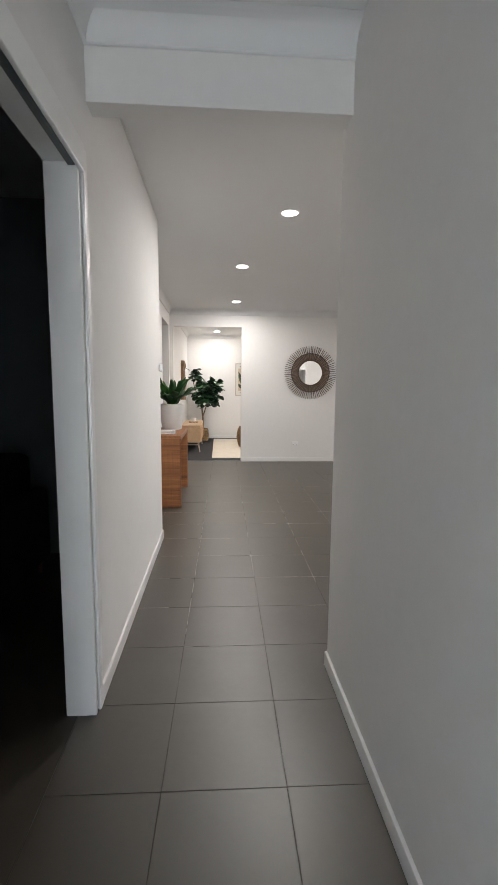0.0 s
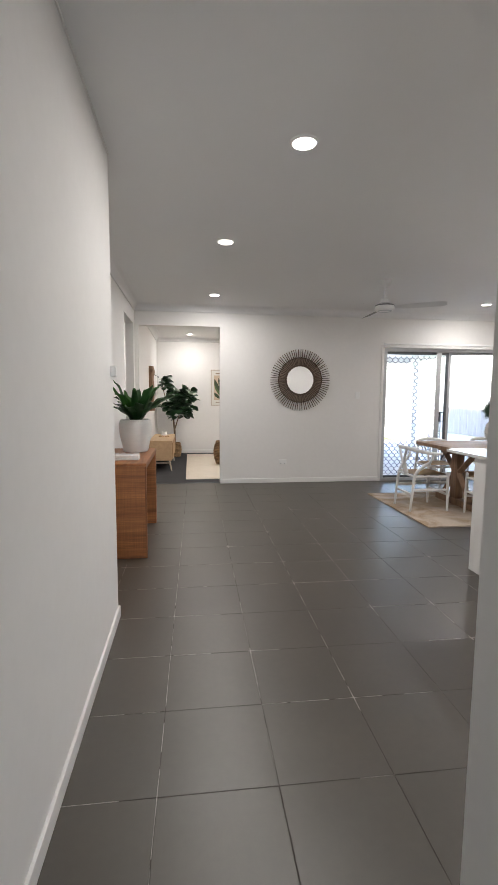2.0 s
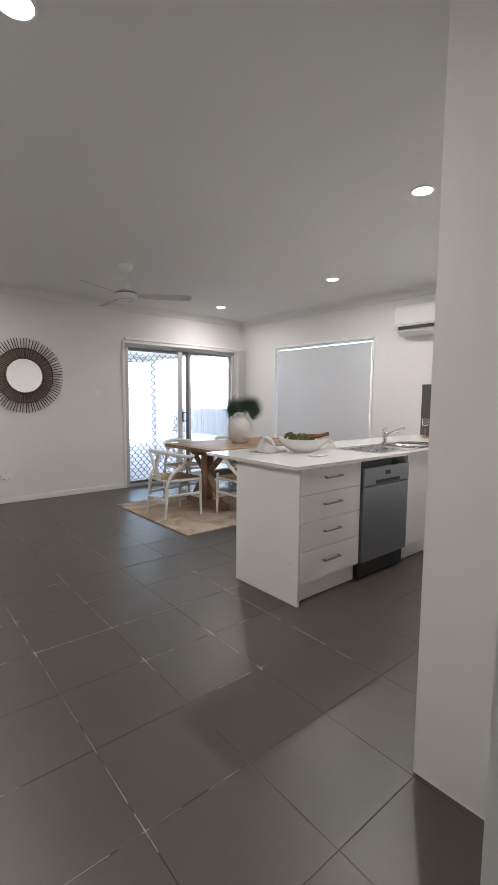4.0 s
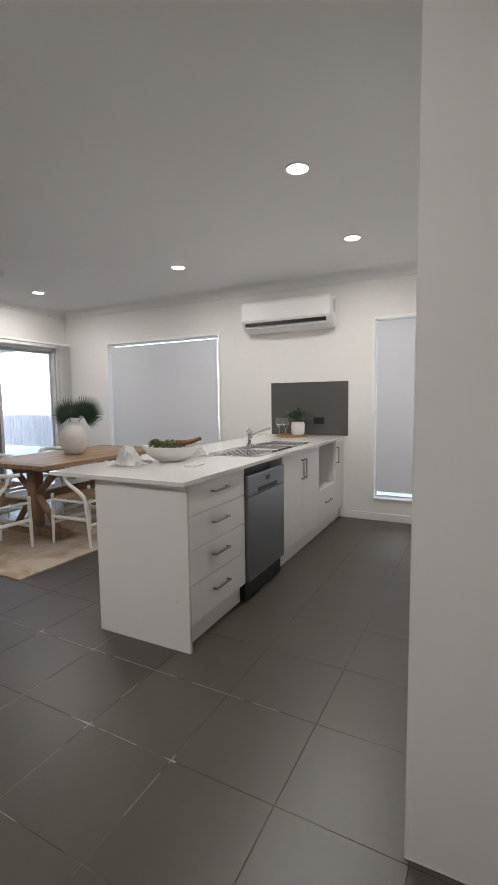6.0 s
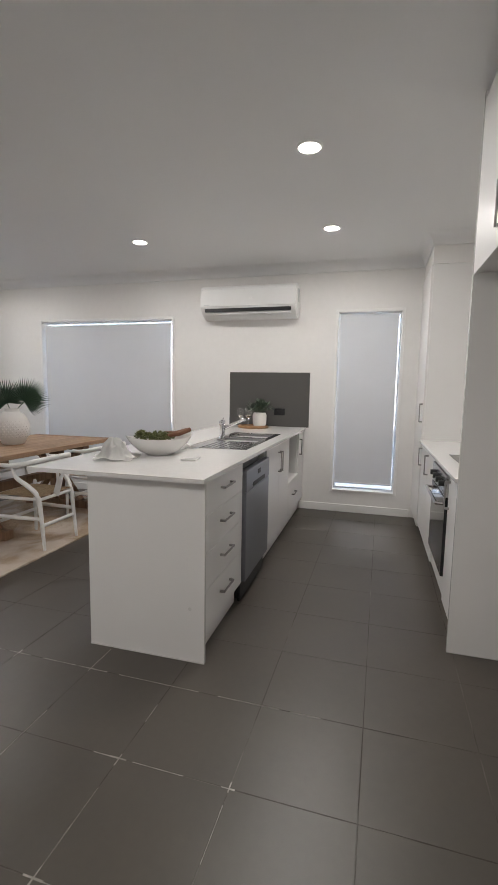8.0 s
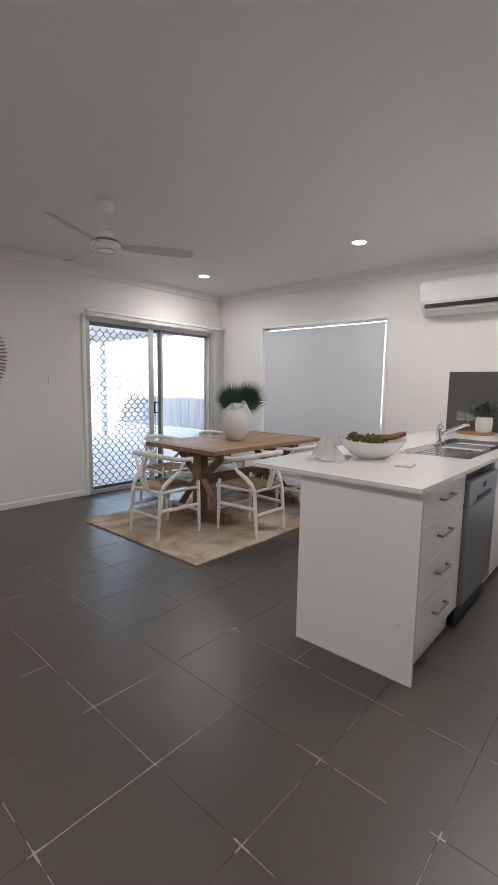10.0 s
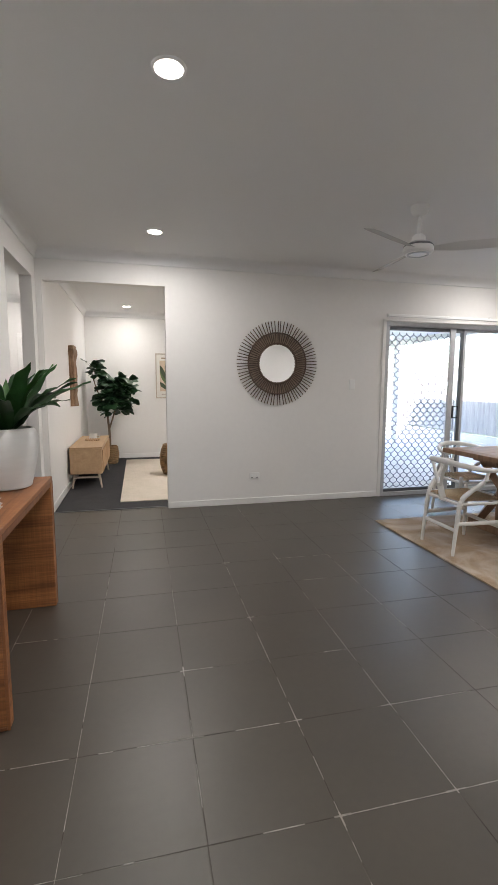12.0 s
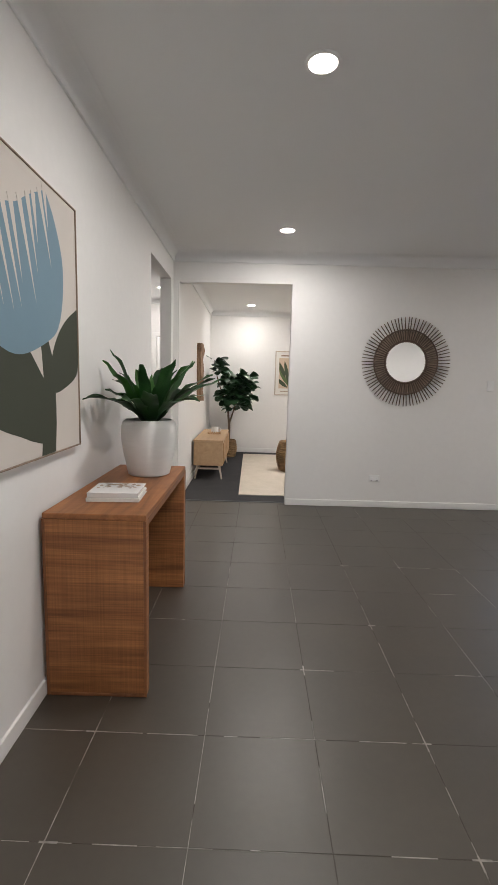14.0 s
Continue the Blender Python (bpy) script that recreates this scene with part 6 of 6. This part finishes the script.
# dim armchair in the unlit room
ar = thing("armchair", "dark upholstered armchair in an unlit room", "armchair", (-1.75, 2.55, 0.002), 0)
part("seat", boxed(-0.40, 0.40, -0.38, 0.38, 0.12, 0.42, 0.05, 3), M_DARKFAB, ar)
part("backrest", boxed(-0.40, 0.40, 0.30, 0.46, 0.42, 0.86, 0.06, 3), M_DARKFAB, ar)
for a in ((-0.52, -0.401), (0.401, 0.52)):
    part("arm", boxed(a[0], a[1], -0.38, 0.44, 0.10, 0.62, 0.045, 3), M_DARKFAB, ar)
for x in (-0.45, 0.45):
    for y in (-0.33, 0.38):
        part("leg", tube(bmesh.new(), [(x, y, 0), (x, y, 0.11)], [0.014, 0.02], 8), M_TABLE_LEG, ar)

# ---- outdoors ----
structure("ground", boxed(-90, 90, -90, 90, -0.5, -0.205), M_GRASSY, "mown lawn round the house", "ground")
structure("pavement_side", boxed(EAST + 0.165, 7.3, -6, NORTH + T + 0.005, -0.204, -0.10), M_CONC, "pale concrete path beside the house", "pavement")
structure("pavement_entry", boxed(-1.6, 1.6, -6, -2.6 - T - 0.005, -0.204, -0.05), M_CONC, "pale concrete entry path", "pavement")
# unseen roof, added only to keep direct sun out of the hallway
structure("porch_roof", boxed(-3.4, 1.6, -6.2, -2.6 - T - 0.005, 2.5, 2.62), M_CEIL, "unseen white flat roof added to keep sun out of the entry", "roof")
structure("patio", boxed(LIV_E + T + 0.01, 7.39, NORTH + T + 0.01, 14.6, -0.204, -0.03), M_CONC, "pale concrete patio slab", "pavement")
pr = thing("patio_roof", "white flat-lined patio roof on posts", "patio roof", (0, 0, 0), kind="structure")
PRX, PRY = 5.95, 12.9
part("soffit", boxed(LIV_E + T + 0.02, PRX, NORTH + T + 0.012, PRY, 2.42, 2.52), M_SOFFIT, pr)
part("beam", boxed(LIV_E + T + 0.02, PRX - 0.001, PRY - 0.10, PRY - 0.001, 2.26, 2.42, 0.004), M_TRIM, pr)
part("fascia", boxed(PRX - 0.03, PRX, NORTH + T + 0.013, PRY - 0.101, 2.29, 2.42, 0.004), M_TRIM, pr)
for x in (2.6, 5.52):
    part("post", boxed(x, x + 0.11, 11.72, 11.83, -0.03, 2.42, 0.006), M_TRIM, pr)
pal = [finish("paling", boxed(0.002, 0.098, 0, 0.016, 0.0, 1.50 + 0.012 * k, 0.002, 1), M_FENCE) for k in range(3)]


def paling_fence(length, at, turn):
    """A run of upright palings on two rails, on top of a sleeper retaining wall."""
    f = thing("paling_fence", "weathered grey timber paling fence above a retaining wall", "fence", at, turn)
    for i in range(int(length / 0.1)):
        o = new("paling", pal[(i * 7) % 3])
        o.parent = f
        o.matrix_basis = pose(i * 0.1, 0.0015 * (i % 3), 0.51)
    for z in (0.75, 1.72):
        part("rail", boxed(0, length, 0.02, 0.06, z, z + 0.07), M_FENCE, f, smooth=False)
    w = thing("retaining_wall", "low pale concrete sleeper retaining wall at the garden edge", "retaining wall", at, turn)
    for k in range(3):
        part("sleeper", boxed(-0.2, length, -0.10, -0.02, 0.003 + k * 0.168, 0.166 + k * 0.168, 0.006), M_CONC, w)


paling_fence(24.0, (7.52, 18.0, -0.205), -90)
paling_fence(11.0, (-3.5, 18.02, -0.205), 0)

# ---- floor tiles, last ----
GAP = 0.0015
AREAS = [(WEST - 0.06, EAST, HALL_END_W, NORTH + 0.06), (HALL_W - 0.069, HALL_E, -2.59, HALL_END_W), (HALL_E, EAST, KITCH_S, HALL_END_W)]
tile_mesh = [finish("tile", boxed(GAP, TILE - GAP, GAP, TILE - GAP, -0.0015, 0.0, 0.0006, 1), M_TILE) for k in range(3)]
LAY = pose(TX, TY, 0, 0, 0, TILE_TURN)


def inside(p):
    return any(a0 - 0.001 <= p.x <= a1 + 0.001 and b0 - 0.001 <= p.y <= b1 + 0.001 for a0, a1, b0, b1 in AREAS)


def clipped(poly_, area):
    """The part of a convex outline that lies inside an upright rectangle."""
    a0, a1, b0, b1 = area
    for k, v, sgn in ((0, a0, 1), (0, a1, -1), (1, b0, 1), (1, b1, -1)):
        out_ = []
        for p, q in zip(poly_, poly_[1:] + poly_[:1]):
            dp, dq = sgn * (p[k] - v), sgn * (q[k] - v)
            if dp >= 0:
                out_.append(p)
            if dp * dq < 0:
                out_.append(p + (q - p) * (dp / (dp - dq)))
        poly_ = out_
        if len(poly_) < 3:
            return []
    return poly_


def slab_piece(bm, outline):
    top_ = [bm.verts.new((p.x, p.y, 0.0)) for p in outline]
    low = [bm.verts.new((p.x, p.y, -0.0015)) for p in outline]
    bm.faces.new(top_)
    for k in range(len(top_)):
        j = (k + 1) % len(top_)
        bm.faces.new((top_[j], top_[k], low[k], low[j]))


count, far = 0, bmesh.new()
for i in range(-6, 11):
    for j in range(-18, 10):
        corners = [LAY @ Vector(((i + u) * TILE, (j + v) * TILE, 0)) for u, v in ((0, 0), (1, 0), (1, 1), (0, 1))]
        near = corners[0].y > 0.4 and count < 300
        if all(inside(p) for p in corners) and near:
            o = new("tile", tile_mesh[(i * 5 + j * 3) % 3])
            o.parent = FLOOR
            o.matrix_basis = LAY @ pose(i * TILE, j * TILE, 0)
            count += 1
            continue
        cut_ = [LAY @ Vector(((i + u) * TILE + (GAP if u == 0 else -GAP), (j + v) * TILE + (GAP if v == 0 else -GAP), 0)) for u, v in ((0, 0), (1, 0), (1, 1), (0, 1))]
        for area in AREAS:
            outline = clipped(cut_, area)
            if len(outline) > 2 and max(p.x for p in outline) - min(p.x for p in outline) > 0.005 and max(p.y for p in outline) - min(p.y for p in outline) > 0.005:
                if near:
                    bm = bmesh.new()
                    slab_piece(bm, outline)
                    part("tile", bm, M_TILE, FLOOR, smooth=False)
                    count += 1
                else:
                    slab_piece(far, outline)
tagged(part("tile_rest", far, M_TILE, FLOOR, smooth=False), kind="stuff")
# pale grout haze left along some joints: line, from, to, counted in tiles from the crossing at TX, TY
ALONG_Y = [(-4, -1.3, 2.9), (-3, -5.7, 3.8), (-2, -3.9, -3.0), (-2, -2.0, -1.4), (-2, -0.7, -0.3), (-2, 0, 0.23), (-2, 2, 3.1), (-1, -4.2, 1.6), (-1, 2, 4),
           (0, -2.3, -2.0), (0, -1, 2.6), (0, 3.7, 4.3), (0, 6.8, 7.8), (1, -2.6, -1.75), (1, 1.3, 4), (2, -3.6, 1.3)]
ALONG_X = [(0, -4.7, -1.9), (0, -1.6, -1.0), (0, -0.1, 1.0), (-1, -4.3, -2.5), (-1, -1.6, 1.3), (-1, 1.95, 2.4), (-2, -3.8, -2.3), (-2, 0.05, 1.0), (-2, 1.45, 1.7),
           (-3, -3.7, -2.5), (-3, -2, -1.5), (-3, 0.4, 0.85), (-4, -3.75, -3.05), (-4, -2, -0.1), (-5, -3.75, -3.3), (-5, -1.3, -0.95), (-6, -3, -2.4),
           (1, -2, -1.5), (1, -0.3, 0), (2, -4, -3.5), (3, 0.15, 0.6), (4, 0.1, 1)]
res = bmesh.new()


def smear(x0, x1, y0, y1):
    pts = [LAY @ Vector((x, y, 0)) for x, y in ((x0, y0), (x1, y0), (x1, y1), (x0, y1))]
    lo = [res.verts.new((p.x, p.y, -0.001)) for p in pts]
    hi = [res.verts.new((p.x, p.y, 0.0004)) for p in pts]
    res.faces.new(hi)
    for k in range(4):
        j = (k + 1) % 4
        res.faces.new((hi[j], hi[k], lo[k], lo[j]))


for runs, turned in ((ALONG_Y, False), (ALONG_X, True)):
    for line, a, b in runs:
        q = a * TILE
        while q < b * TILE - 0.004:
            e_ = min(b * TILE, q + rng.uniform(0.03, 0.20))
            w0, w1 = rng.uniform(0.0003, 0.0016), rng.uniform(0.0003, 0.0016)
            if turned:
                smear(q, e_, line * TILE - w0, line * TILE + w1)
            else:
                smear(line * TILE - w0, line * TILE + w1, q, e_)
            q = e_ + (rng.uniform(0.01, 0.11) if rng.random() < 0.45 else 0.0005)
for i, j in ((1, -2), (0, -2), (0, -1), (0, 0), (-1, 0), (-1, -1), (1, -3), (-1, 2), (-2, 1), (0, 4), (2, 0), (2, -1), (-1, -4), (-2, -3), (-1, 4), (-4, 0), (-4, -1)):
    for dx, dy in ((1, 0), (-1, 0), (0, 1), (0, -1)):
        l, w_ = rng.uniform(0.01, 0.04), rng.uniform(0.0018, 0.0034)
        x, y = i * TILE, j * TILE
        smear(*sorted((x, x + dx * l)), y - w_, y + w_) if dx else smear(x - w_, x + w_, *sorted((y, y + dy * l)))
tagged(part("grout_smears", res, M_GROUT_PALE, FLOOR, smooth=False), kind="stuff")
